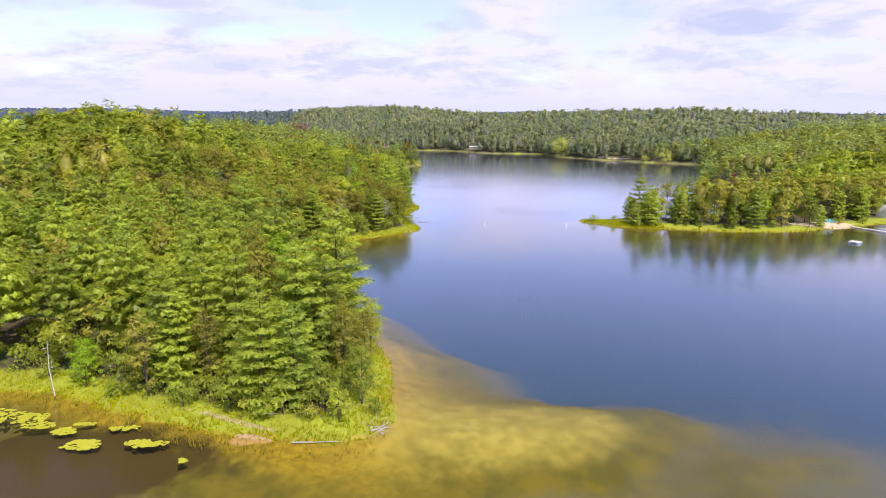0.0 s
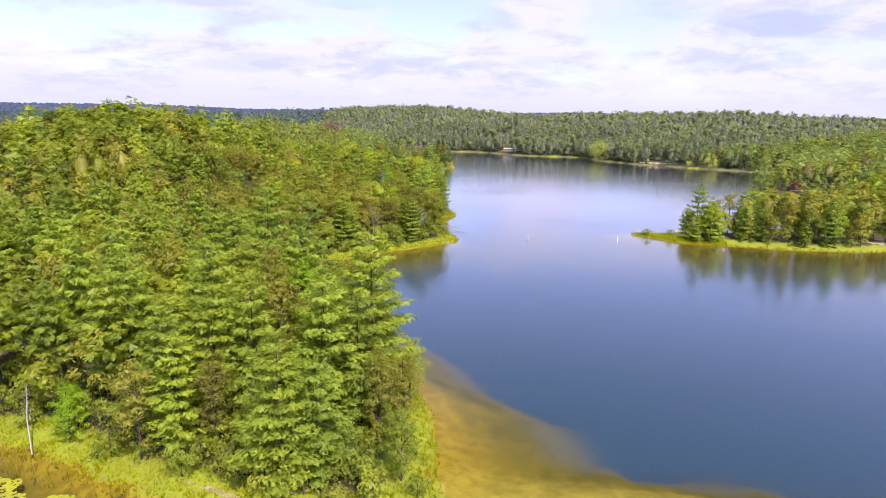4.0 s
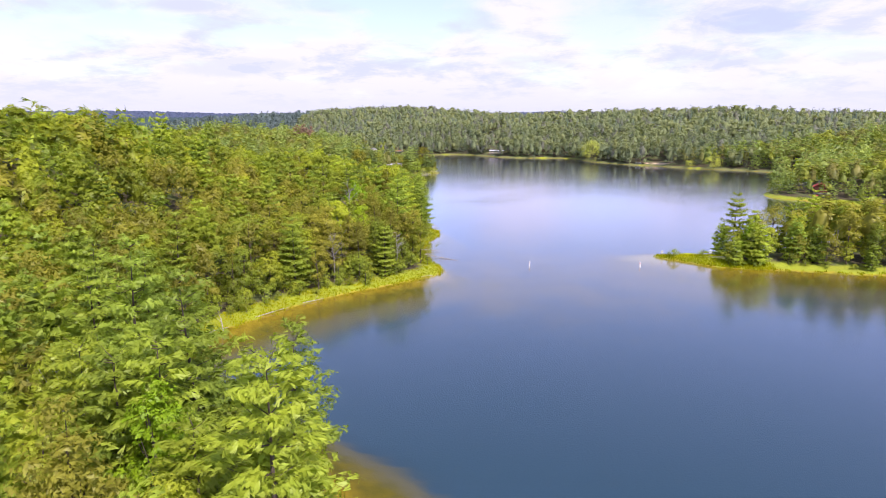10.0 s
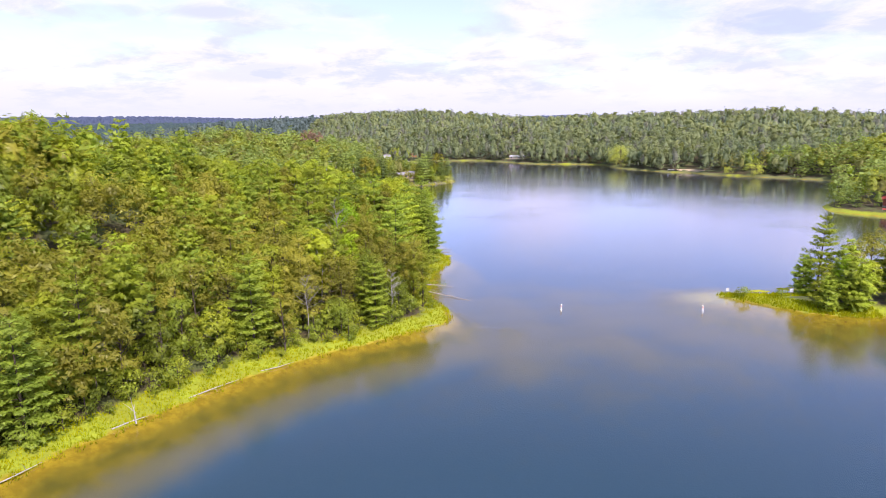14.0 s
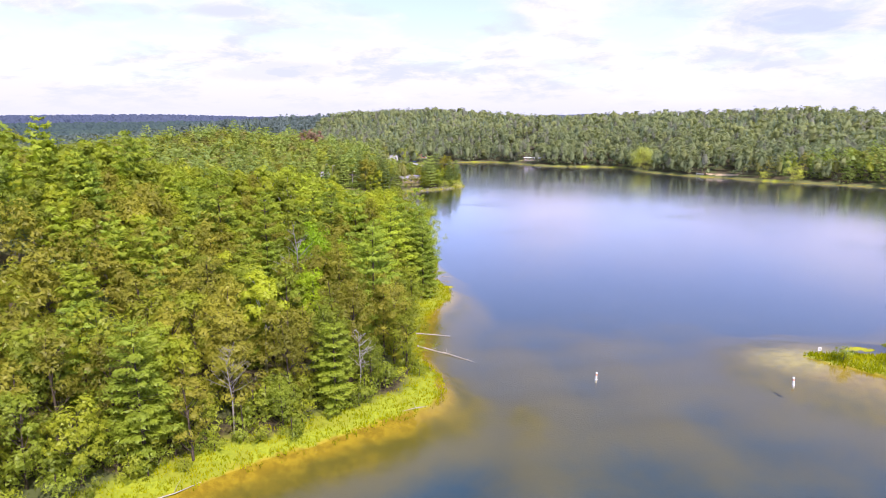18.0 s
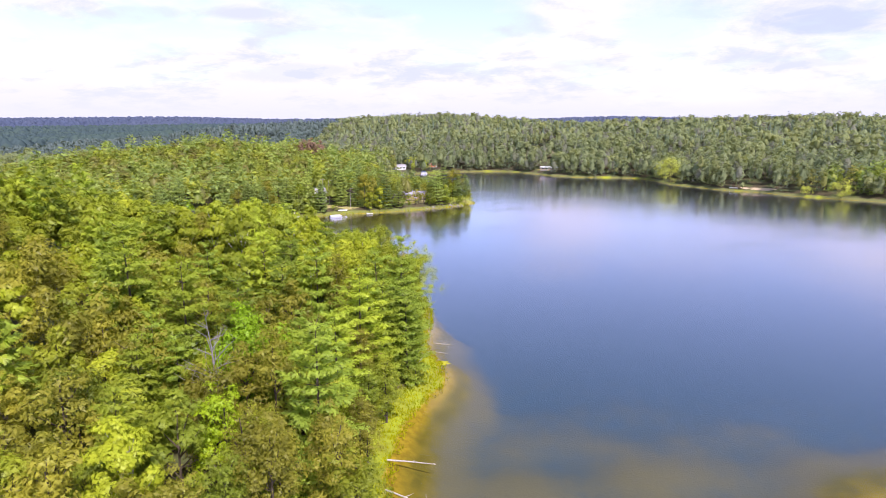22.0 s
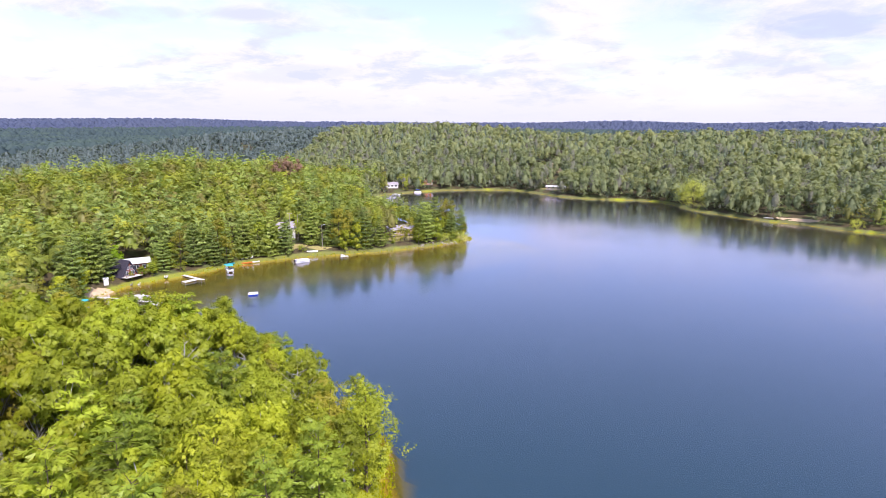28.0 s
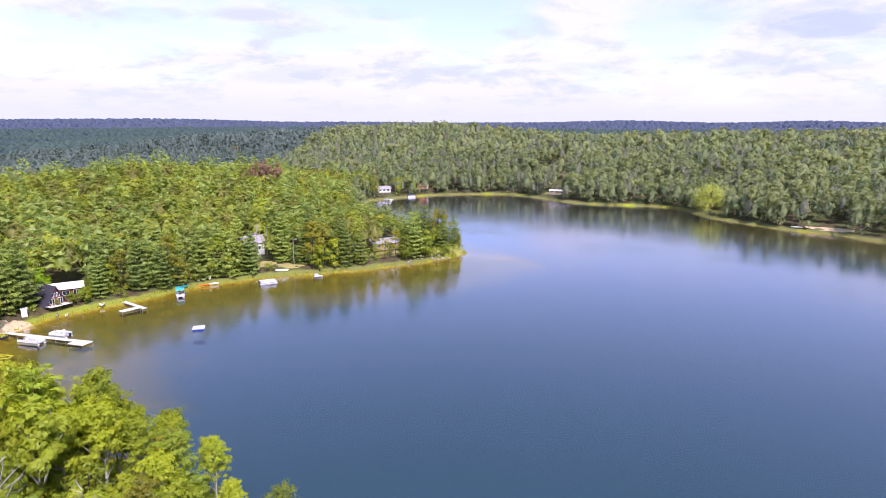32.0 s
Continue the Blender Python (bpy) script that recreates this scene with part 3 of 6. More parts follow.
def terrain(x, y, d=None):
    x, y = np.asarray(x, float), np.asarray(y, float)
    if d is None:
        d = shore_distance(x, y).reshape(x.shape)
    d = d + 0.9 * waves(x, y, 9.0, 3) * smooth(np.abs(d), 0.0, 3.0)
    bank = smooth(y, 350, 420) + smooth(x, 80, 110) * smooth(y, 250, 300)
    far_bank = smooth(y, 350, 420)
    land = 0.10 + 0.16 * np.clip(d, 0, 4) + 0.25 * far_bank * smooth(d, 1.0, 2.4) + 0.8 * smooth(d, 3.2, 7) + 0.65 * smooth(d, 0.2, 1.7) * np.clip(bank, 0, 1) + 0.6 * smooth(d, 6, 18) + 1.2 * smooth(d, 15, 60) * (1 + waves(x, y, 70, 4))
    hill = sum(h * np.exp(-((x - cx) / sx) ** 2 - ((y - cy) / sy) ** 2) for cx, cy, h, sx, sy in HILLS)
    far = np.sqrt(x * x + (y - 200) ** 2)
    hill = hill + smooth(far, 1500, 4200) * (34 + 14 * waves(x, y, 1500, 8))
    land = land + hill * smooth(d, 3, 55)
    depth = 0.05 + 0.17 * np.clip(-d, 0, 5) + 5.6 * smooth(-d, 3.5, 32)
    depth = depth * (1 + 2.2 * smooth(y, 216, 226) * smooth(-y, -350, -335) * smooth(x, -60, -45) * smooth(-x, -30, -10))
    depth = depth * (1 + 2.6 * smooth(-x, 14, 34) * smooth(-y, -90, -80))
    depth = depth * (1 + 2.0 * smooth(y, 140, 160) * smooth(-y, -226, -216) * smooth(-x, -6, 2))
    depth = depth * (1 + 2.0 * smooth(x, 66, 76) * smooth(y, 195, 210) * smooth(-y, -240, -225))
    depth = depth * (1 + 2.5 * smooth(y, 296, 310) * smooth(-y, -368, -354) * smooth(-x, -30, -10))
    depth = depth * (1 + 0.9 * smooth(y, 100, 112) * smooth(-y, -160, -140) * smooth(x, -30, -15))
    cove = smooth(y, 350, 400)
    depth = depth * (1 - cove) + cove * (0.05 + 0.42 * np.clip(-d, 0, 3) + 5.2 * smooth(-d, 6, 46))
    depth = np.minimum(depth, 5.6)
    ragged = 1 + 0.16 * waves(x, y, 13, 31) + 0.10 * waves(x, y, 4.5, 32)
    for cx, cy, sx, sy, top in BANKS:
        w = np.exp(-((((x - cx) / sx) ** 2 + ((y - cy) / sy) ** 2) * ragged) ** 1.2)
        depth = depth * (1 - w) + np.minimum(depth, top * (1 + 0.25 * waves(x, y, 14, 6))) * w
    return np.where(d > 0, land, -depth)


def mesh_from(name, verts, faces):
    me = bpy.data.meshes.new(name)
    n, k = len(faces), faces.shape[1]
    me.vertices.add(len(verts))
    me.vertices.foreach_set("co", np.ascontiguousarray(verts, np.float32).ravel())
    me.loops.add(n * k)
    me.loops.foreach_set("vertex_index", np.ascontiguousarray(faces, np.int32).ravel())
    me.polygons.add(n)
    me.polygons.foreach_set("loop_start", np.arange(n, dtype=np.int32) * k)
    me.update(calc_edges=True)
    return me


def graded(lo, hi, step, reach, n):
    """Even steps from lo to hi, then ever longer ones out to the reach on both sides."""
    core = np.arange(lo, hi + 0.01, step)
    g = np.geomspace(1, 1 + (reach), n) - 1
    return np.concatenate([lo - g[:0:-1] - step, core, hi + g[1:] + step])


def build_ground():
    xs, ys = graded(-170, 240, 2.6, 4500, 56), graded(40, 750, 2.9, 4400, 56)
    gx, gy = np.meshgrid(xs, ys)
    z = terrain(gx.ravel(), gy.ravel())
    nx, ny = len(xs), len(ys)
    i = (np.arange(ny - 1)[:, None] * nx + np.arange(nx - 1)).ravel()
    me = mesh_from("ground", np.stack([gx.ravel(), gy.ravel(), z], 1), np.stack([i, i + 1, i + nx + 1, i + nx], 1))
    me.polygons.foreach_set("use_smooth", np.ones(len(me.polygons), bool))
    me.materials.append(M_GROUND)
    return tagged(new("ground", me), "wooded rolling ground with sandy grassy lake shore", "ground", kind="structure")


ground = build_ground()


def build_water():
    bm = bmesh.new()
    bmesh.ops.create_grid(bm, x_segments=24, y_segments=30, size=0.5)
    for v in bm.verts:
        v.co = (70 + v.co.x * 560, 255 + v.co.y * 1010, 0.0)
    me = bpy.data.meshes.new("water")
    bm.to_mesh(me)
    bm.free()
    me.materials.append(M_WATER)
    return tagged(new("water", me), "calm blue lake water with light ripples", "lake", kind="structure")


water = build_water()


def part(name, bm, mat, parent, label=""):
    me = bpy.data.meshes.new(name)
    bm.to_mesh(me)
    bm.free()
    me.materials.append(mat)
    ob = new(name, me)
    ob.parent = parent
    return tagged(ob, label)


def thing(name, label, category, at=(0, 0, 0), turn=0.0, group="", kind=""):
    ob = new(name)
    ob.matrix_basis = pose(*at, 0, 0, turn)
    ob.empty_display_size = 0.2
    return tagged(ob, label, category, group, kind)


# ---- trees ----


def unit(v):
    return v / (np.linalg.norm(v, axis=-1, keepdims=True) + 1e-9)


def frame_of(n, rng):
    """Two directions square to each n, turned at random."""
    u = unit(np.cross(n, unit(rng.normal(size=n.shape))))
    return u, np.cross(n, u)


def sprays(c, n, way, size, rng, wide=0.5, stray=0.16):
    """One little fan for each spray, rooted on its twig and spreading along way; n is the side it turns to the sky.
    Returns corners, the soft normal of the clump at each, its place on the fan's chart, and the faces."""
    n = unit(n)
    lie = unit(n + rng.normal(0, 0.30, n.shape))
    way = unit(way - lie * (way * lie).sum(1, keepdims=True))
    side = np.cross(lie, way)
    s = size * rng.uniform(0.65, 1.35, (len(c), 1))
    root = c - way * s * 0.5
    p = c + way * s * rng.uniform(0.35, 0.65, (len(c), 1)) + side * s * wide * rng.uniform(0.7, 1.2, (len(c), 1))
    q = c + way * s * rng.uniform(0.35, 0.65, (len(c), 1)) - side * s * wide * rng.uniform(0.7, 1.2, (len(c), 1))
    soft = unit(n + rng.normal(0, stray, n.shape))
    chart = np.tile(np.array([[0, 0], [1, 0], [0, 1.0]]), (len(c), 1))
    return np.stack([root, q, p], 1).reshape(-1, 3), np.repeat(soft, 3, 0), chart, np.arange(len(c) * 3).reshape(-1, 3)


def heart(profile, rng, sides, lump):
    """The dense inside of a crown: an uneven closed form; profile of (height, radius) from the bottom up."""
    rings = len(profile)
    a = np.arange(sides) / sides * 2 * math.pi + rng.uniform(0, 6)
    z, r = np.array(profile, float).T
    wob = 1 + rng.normal(0, lump, (rings, sides)) + lump * np.cos(a * 2 + rng.uniform(0, 6))[None]
    rr = r[:, None] * wob
    v = np.stack([rr * np.cos(a), rr * np.sin(a), z[:, None] + rng.normal(0, 0.3 * lump * r.max(), (rings, sides))], -1)
    slope = -np.gradient(r, z)
    n = np.stack([np.broadcast_to(np.cos(a), rr.shape), np.broadcast_to(np.sin(a), rr.shape), np.broadcast_to(np.clip(slope, -1.5, 3.0)[:, None] + 0.25, rr.shape)], -1)
    n = unit(n + rng.normal(0, 0.10, n.shape))
    k, j = np.meshgrid(np.arange(rings - 1), np.arange(sides), indexing="ij")
    q = np.stack([k * sides + j, k * sides + (j + 1) % sides, (k + 1) * sides + (j + 1) % sides, (k + 1) * sides + j], -1).reshape(-1, 4)
    f = np.concatenate([q[:, [0, 1, 2]], q[:, [0, 2, 3]]])
    return v.reshape(-1, 3), n.reshape(-1, 3), np.full((rings * sides, 2), 0.33), f


def gathered(pieces):
    """Several sets of corners, normals, charts and faces as one."""
    at, faces = 0, []
    for q in pieces:
        faces.append(q[3] + at)
        at += len(q[0])
    return (*(np.concatenate([q[k] for q in pieces]) for k in range(3)), np.concatenate(faces))


def above(crown, z):
    """What of a crown lies above a height."""
    v, n, chart, f = crown
    f = f[v[f][:, :, 2].mean(1) > z]
    used, f = np.unique(f, return_inverse=True)
    return v[used], n[used], chart[used], f.reshape(-1, 3)


def leafy(name, v, n, chart, f, mat):
    """One mesh of sprays, each with its chart, shaded by the clump it belongs to."""
    me = mesh_from(name, v, f)
    spray = me.uv_layers.new(name="spray")
    spray.data.foreach_set("uv", np.ascontiguousarray(chart[f.ravel()], np.float32).ravel())
    soft = me.attributes.new("custom_normal", "FLOAT_VECTOR", "POINT")
    soft.data.foreach_set("vector", np.ascontiguousarray(n, np.float32).ravel())
    me.materials.append(mat)
    return me


def tube(points, radii, sides=6):
    p, r = np.array(points, float), np.array(radii, float)
    way = unit(np.gradient(p, axis=0))
    ref = np.where(np.abs(way[:, 2:3]) > 0.9, np.array([[1.0, 0, 0]]), np.array([[0, 0, 1.0]]))
    u = unit(np.cross(way, ref))
    v = np.cross(way, u)
    a = np.arange(sides) / sides * 2 * math.pi
    ring = p[:, None] + r[:, None, None] * (np.cos(a)[None, :, None] * u[:, None] + np.sin(a)[None, :, None] * v[:, None])
    k, j = np.meshgrid(np.arange(len(p) - 1), np.arange(sides), indexing="ij")
    q = np.stack([k * sides + j, k * sides + (j + 1) % sides, (k + 1) * sides + (j + 1) % sides, (k + 1) * sides + j], -1).reshape(-1, 4)
    f = np.concatenate([q[:, [0, 1, 2]], q[:, [0, 2, 3]]])
    return ring.reshape(-1, 3), f


def joined(pieces):
    vs, fs, at = [], [], 0
    for v, f in pieces:
        vs.append(v), fs.append(f + at)
        at += len(v)
    return np.concatenate(vs), np.concatenate(fs)


def white_pine(rng, high, detail):
    """Tiers of long flat boughs with upswept sprays. Returns crown triangles and trunk with limbs."""
    out, wood = [], []
    fine = detail > 500
    bare = high * rng.uniform(0.02, 0.08)
    lean = rng.normal(0, 0.02, 2)
    z = bare
    reach = high * rng.uniform(0.23, 0.28)
    top_reach = 0.6
    boughs = []
    while z < high * 0.97:
        f = (z - bare) / (high - bare)
        n = (int(rng.integers(6, 9)) if f < 0.85 else 5) if fine else 3
        a0 = rng.uniform(0, 6.28)
        for k in range(n):
            a = a0 + k * 6.28 / n + rng.normal(0, 0.3)
            length = reach * (1 - f) ** 0.68 * (0.5 + 0.5 * min(1, f / 0.25)) * rng.uniform(0.6, 1.12) + top_reach
            boughs.append((z + rng.normal(0, 0.15), a, length, f))
        z += high * rng.uniform(0.070, 0.096) * (1.0 if fine else 1.15)
    total = sum(b[2] ** 1.35 for b in boughs)
    size = float(np.clip(0.70 * math.sqrt(4100 / detail), 0.34, 1.8))
    for z, a, length, f in boughs:
        out_way = np.array([math.cos(a), math.sin(a), 0.0])
        side = np.array([-math.sin(a), math.cos(a), 0.0])
        rise = 0.05 + 0.42 * f
        n = max(2, round(detail * length ** 1.35 / total))
        # level pads of needles sit on the twigs of the bough
        pads = max(2, int(2 + length * 1.7)) if fine else 2
        at = np.linspace(0.28, 1.0, pads) + rng.normal(0, 0.05, pads)
        off = rng.normal(0, 1, pads) * 0.30 * length * (1.15 - 0.8 * at)
        lift = rng.normal(0, 0.02 * length, pads)
        wide = (0.105 * length + 0.30) * rng.uniform(0.8, 1.25, pads) * (1.0 if fine else 1.5)
        pick = rng.integers(0, pads, n)
        ball = unit(rng.normal(size=(n, 3)) + (0, 0, 0.45)) * rng.uniform(0.55, 1.05, (n, 1))
        along = length * at[pick] + ball[:, 0] * wide[pick] * 1.25
        lateral = off[pick] + ball[:, 1] * wide[pick]
        zz = z + rise * length * np.clip(at[pick], 0, 1) ** 1.5 + lift[pick] + ball[:, 2] * wide[pick] * 0.44 - 0.08 * np.abs(lateral)
        c = out_way * along[:, None] + side * lateral[:, None] + np.stack([lean[0] * zz, lean[1] * zz, zz], 1)
        face = out_way * (ball[:, :1] * 0.55 + 0.25) + side * ball[:, 1:2] * 0.6 + np.array([0, 0, 1.0]) * (ball[:, 2:3] * 1.1 + 0.35)
        tip = out_way * (0.9 + ball[:, :1] * 0.5) + side * ball[:, 1:2] * 0.7 + np.array([0, 0, 0.45])
        out.append(sprays(c, face, tip, size * (0.75 + 0.3 * min(1.0, length / 3.0)), rng, 0.36 if detail > 4000 else 0.45))
        if detail > 1500:
            root = np.array([lean[0] * z, lean[1] * z, z])
            tip = root + out_way * length * 0.85 + (0, 0, rise * length * 0.7)
            wood.append(tube([root - (0, 0, 0.2), (tip + root) * 0.5 - (0, 0, 0.10 * length), tip], [0.045, 0.03, 0.008], 3))
    r0 = 0.012 * high + 0.06
    wood.append(tube([(lean[0] * h, lean[1] * h, h) for h in np.linspace(-0.6, high * 0.90, 6)], np.linspace(r0, 0.02, 6), 7))
    if detail < 60:
        f = np.linspace(0.04, 1.0, 4 if detail < 60 else 6)
        out.append(heart([(bare + g * (high * 0.90 - bare), 0.05 + 0.36 * reach * (1 - g) ** 0.75 * (0.6 + 0.4 * min(1, g / 0.25))) for g in f], rng, 6 if detail < 60 else 8, 0.16))
    return gathered(out), joined(wood)


def round_crown(rng, high, detail, width=0.27, low=0.25, puff=0.34, needles=False, droop=0.0):
    """A crown of many leafy clumps round the ends of limbs."""
    bare, reach = high * low, high * width * rng.uniform(0.85, 1.15)
    mid, half = (high + bare) * 0.5, (high - bare) * 0.5
    count = max(8, int(13 + detail / (110 if detail < 2500 else 52))) if detail > 30 else 6
    d = unit(rng.normal(size=(count, 3)) + (0, 0, 0.25))
    shell = rng.uniform(0.35 if detail < 2500 else 0.25, 0.95, (count, 1)) ** 0.7
    taper = 1.0 - 0.30 * np.clip(d[:, 2:3], -1, 1)
    c = d * shell * np.array([reach, reach, half]) * np.concatenate([taper, taper, np.ones((count, 1))], 1) + (0, 0, mid)
    c[:, :2] += rng.normal(0, 0.12 * reach, (count, 2))
    rc = reach * puff * rng.uniform(0.7, 1.3, count) * (0.56 if detail > 2500 else 0.75 if detail > 1500 else 1.0)
    n = max(1, detail // count)
    pick = np.repeat(np.arange(count), n)
    ld = unit(rng.normal(size=(len(pick), 3)) + (0, 0, 0.35))
    pos = c[pick] + ld * (rc[pick] * rng.uniform(0.62 if detail < 2500 else 0.25, 1.05 if detail < 2500 else 1.25, len(pick)))[:, None] * np.array([1.1, 1.1, 0.8])
    pos[:, 2] -= droop * rng.uniform(0, 1, len(pick)) ** 2
    size = np.clip((0.52 if detail > 700 else 0.50) * math.sqrt(2600 / detail) * (high / 15) ** 0.8, 0.22, 5.5)
    # a clump turns outwards from its own middle and from the middle of the crown
    whole = unit((pos - (0, 0, mid - 0.25 * half)) / np.array([reach, reach, half]))
    face = ld * 0.75 + whole * 0.55 + (0, 0, 0.15)
    way = ld * 0.8 + rng.normal(0, 0.6, ld.shape) + ((0, 0, 0.5) if needles else (0, 0, -0.2))
    if detail < 200:            # seen from far off a crown is one soft form
        face = ld * 0.45 + whole * 0.6 + (0, 0, 0.45)
    dense = detail < 300
    cards = sprays(pos, face, way, size * (0.82 if needles else 1.0) * (0.80 if dense else 1.0), rng, 0.40 if needles else 0.60)
    if dense:
        lat = np.linspace(-0.9, 0.97, 3 if detail < 20 else 4 if detail < 60 else 6)
        inner = 0.50 if detail > 60 else 0.62 if detail > 20 else 0.95
        cards = gathered(([] if detail < 20 else [cards]) + [heart([(mid + half * inner * g, 0.05 + reach * inner * math.sqrt(1 - g * g) * (1.0 - 0.18 * g)) for g in lat], rng, 6 if detail < 60 else 9, 0.13)])
    r0 = 0.010 * high + 0.06
    bend = rng.normal(0, 0.025 * high, 2)
    top = np.array([bend[0], bend[1], high * 0.85])
    path = [(bend[0] * t * t, bend[1] * t * t, -0.6 + (high * 0.85 + 0.6) * t) for t in np.linspace(0, 1, 6)]
    wood = [tube(path, np.linspace(r0, 0.05, 6), 7)]
    if detail > 900:
        for k in rng.permutation(count)[:min(count, 16)]:
            h0 = np.clip((c[k, 2] - rng.uniform(1.5, 4.0)), bare * 0.7, high * 0.8) / (high * 0.85)
            base = np.array([bend[0] * h0 * h0, bend[1] * h0 * h0, h0 * high * 0.85])
            wood.append(tube([base, base * 0.45 + c[k] * 0.55 - (0, 0, 0.25), c[k]], [r0 * 0.42, r0 * 0.25, 0.02], 4))
    return cards, joined(wood)


def bare_tree(rng, high):
    """A dead standing tree: trunk, forking limbs and fine twigs, no leaves."""
    bend = rng.normal(0, 0.012 * high, (4, 2))
    spine = np.array([(0, 0, -0.5), (*bend[0], high * 0.4), (*bend[1] * 1.6, high * 0.75), (*bend[2] * 2.0, high)])
    wood = [tube(spine, [0.010 * high, 0.008 * high, 0.004 * high, 0.008], 6)]
    for k in range(26):
        f = rng.uniform(0.42, 0.97)
        h = high * f
        a, l = rng.uniform(0, 6.28), (high - h) * 0.38 + 0.7
        b = np.array([np.interp(h, spine[:, 2], spine[:, 0]), np.interp(h, spine[:, 2], spine[:, 1]), h])
        e = b + np.array([math.cos(a) * l, math.sin(a) * l, l * rng.uniform(0.35, 1.1)])
        m = (b + e) / 2 + rng.normal(0, 0.08 * l, 3)
        wood.append(tube([b, m, e], [0.0034 * high, 0.0024 * high, 0.006], 4))
        for j in range(5):
            t = rng.uniform(0.3, 1.0)
            s = m + (e - m) * (t * 2 - 1) if t > 0.5 else b + (m - b) * t * 2
            w = s + unit(rng.normal(0, 1, 3) + (0, 0, 0.7)) * l * rng.uniform(0.18, 0.4)
            wood.append(tube([s, w], [0.018, 0.004], 3))
    return joined(wood)


KINDS = {  # crown maker, leaf material, bark, name, label, usual height
    "white_pine": (lambda r, d: white_pine(r, 18.0, int(d * (1.9 if d > 1000 else 1.0))), M_WHITE_PINE, M_BARK, "white_pine", "tall white pine with tiers of upswept blue-green boughs", 18.0),
    "cool_pine": (lambda r, d: white_pine(r, 18.0, int(d * (1.9 if d > 1000 else 1.0))), M_COOL_PINE, M_BARK, "white_pine", "dark blue-green pine with tiers of drooping boughs", 18.0),
    "red_pine": (lambda r, d: round_crown(r, 17.0, d, 0.20, 0.10, 0.40, True), M_RED_PINE, M_BARK, "red_pine", "olive green pine with tufted needles and brown trunk", 17.0),
    "oak": (lambda r, d: round_crown(r, 15.0, d, 0.235, 0.02, 0.38), M_OAK, M_BARK, "oak_tree", "leafy green broadleaf tree with a rounded crown", 15.0),
    "aspen": (lambda r, d: round_crown(r, 15.0, int(d * (1.2 if d > 2500 else 1.0)), 0.180, 0.46, 0.34), M_ASPEN, M_BIRCH, "aspen_tree", "yellow-green aspen with a pale slender trunk", 15.0),
    "maple": (lambda r, d: round_crown(r, 11.0, d, 0.27, 0.08, 0.34), M_MAPLE, M_BARK, "maple_tree", "bright lime green young maple tree", 11.0),
    "shrub": (lambda r, d: round_crown(r, 3.2, d, 0.48, 0.0, 0.42), M_OAK, M_BARK, "shrub", "low leafy green shrub at the edge of the trees", 3.2),
    "willow": (lambda r, d: round_crown(r, 14.0, d, 0.52, 0.04, 0.34, droop=2.5), M_WILLOW, M_BARK, "willow_tree", "large rounded yellow-green willow at the water", 14.0),
    "rust": (lambda r, d: round_crown(r, 13.0, d, 0.25, 0.15, 0.36), M_RUST, M_BARK, "rust_tree", "tree with rusty red-brown dying foliage", 13.0),
}
DETAIL = {"near": 5000, "edge": 2400, "small": 380, "rim": 900, "close": 1100, "mid": 180, "deep": 170, "far": 110, "ridge": 30, "haze": 12}
SHAPES = {}


def shapes(kind, grade):
    """A few differing trees of one kind and grade of detail, as arrays: crown, and trunk."""
    if (kind, grade) not in SHAPES:
        rng = np.random.default_rng(1000 + 17 * list(KINDS).index(kind) + len(grade))
        made = [KINDS[kind][0](rng, DETAIL[grade]) for _ in range(4 if grade in ("near", "edge", "rim", "small") else 6)]
        if grade in ("close", "deep", "ridge"):            # deep in the woods the lower boughs have died off
            made = [(above(crown, 0.42 * KINDS[kind][5]), wood) for crown, wood in made]
        SHAPES[kind, grade] = made
    return SHAPES[kind, grade]


MESHES = {}


def tree_meshes(kind, grade, which):
    key = (kind, grade, which)
    if key not in MESHES:
        crown, (wv, wf) = shapes(kind, grade)[which]
        cm = leafy("crown", *crown, KINDS[kind][1])
        tm = mesh_from("trunk", wv, wf)
        tm.polygons.foreach_set("use_smooth", np.ones(len(tm.polygons), bool))
        tm.materials.append(KINDS[kind][2])
        MESHES[key] = (tm, cm)
    return MESHES[key]


def plant(kind, grade, x, y, high, turn, which, label=""):
    tm, cm = tree_meshes(kind, grade, which)
    usual = KINDS[kind][5]
    z = float(terrain(np.array([x]), np.array([y]))[0])
    s = high / usual
    ob = new(KINDS[kind][3])
    ob.matrix_basis = Matrix.Translation((x, y, z)) @ pose(0, 0, 0, 0, 0, turn) @ Matrix.Diagonal((s ** 0.8, s ** 0.8, s, 1))
    tagged(ob, label or KINDS[kind][4], "shrub" if kind == "shrub" else "tree", "shrubs of the lake shore" if kind == "shrub" else "trees of the lake shore")
    for name, me in (("trunk", tm), ("crown", cm)):
        p = new(name, me)
        p.parent = ob
    return ob


def kind_at(x, y, d, rng):
    """Which tree grows where: pines on the near point, red pine behind the cove, broadleaf on the hills."""
    n = waves(x, y, 60, 21)
    u = rng.uniform()
    if y < 150:
        table = (0.44, 0.62, 0.93, 0.985)
    elif y < 262:
        table = (0.14, 0.62, 0.93, 0.985) if x > -75 else (0.12, 0.25, 0.85, 0.985)
    elif y < 345:
        table = (0.30, 0.36, 0.72, 0.985) if y < 284 else (0.05, 0.08, 0.28, 0.985)
    else:
        table = (0.50, 0.68, 0.95, 0.985) if d < 14 else (0.20, 0.38, 0.90, 0.99)
    u = min(0.999, max(0.0, u + 0.10 * float(n)))
    return ("cool_pine" if y > 345 else "white_pine", "red_pine", "oak", "aspen", "maple")[int(np.searchsorted(table, u))]


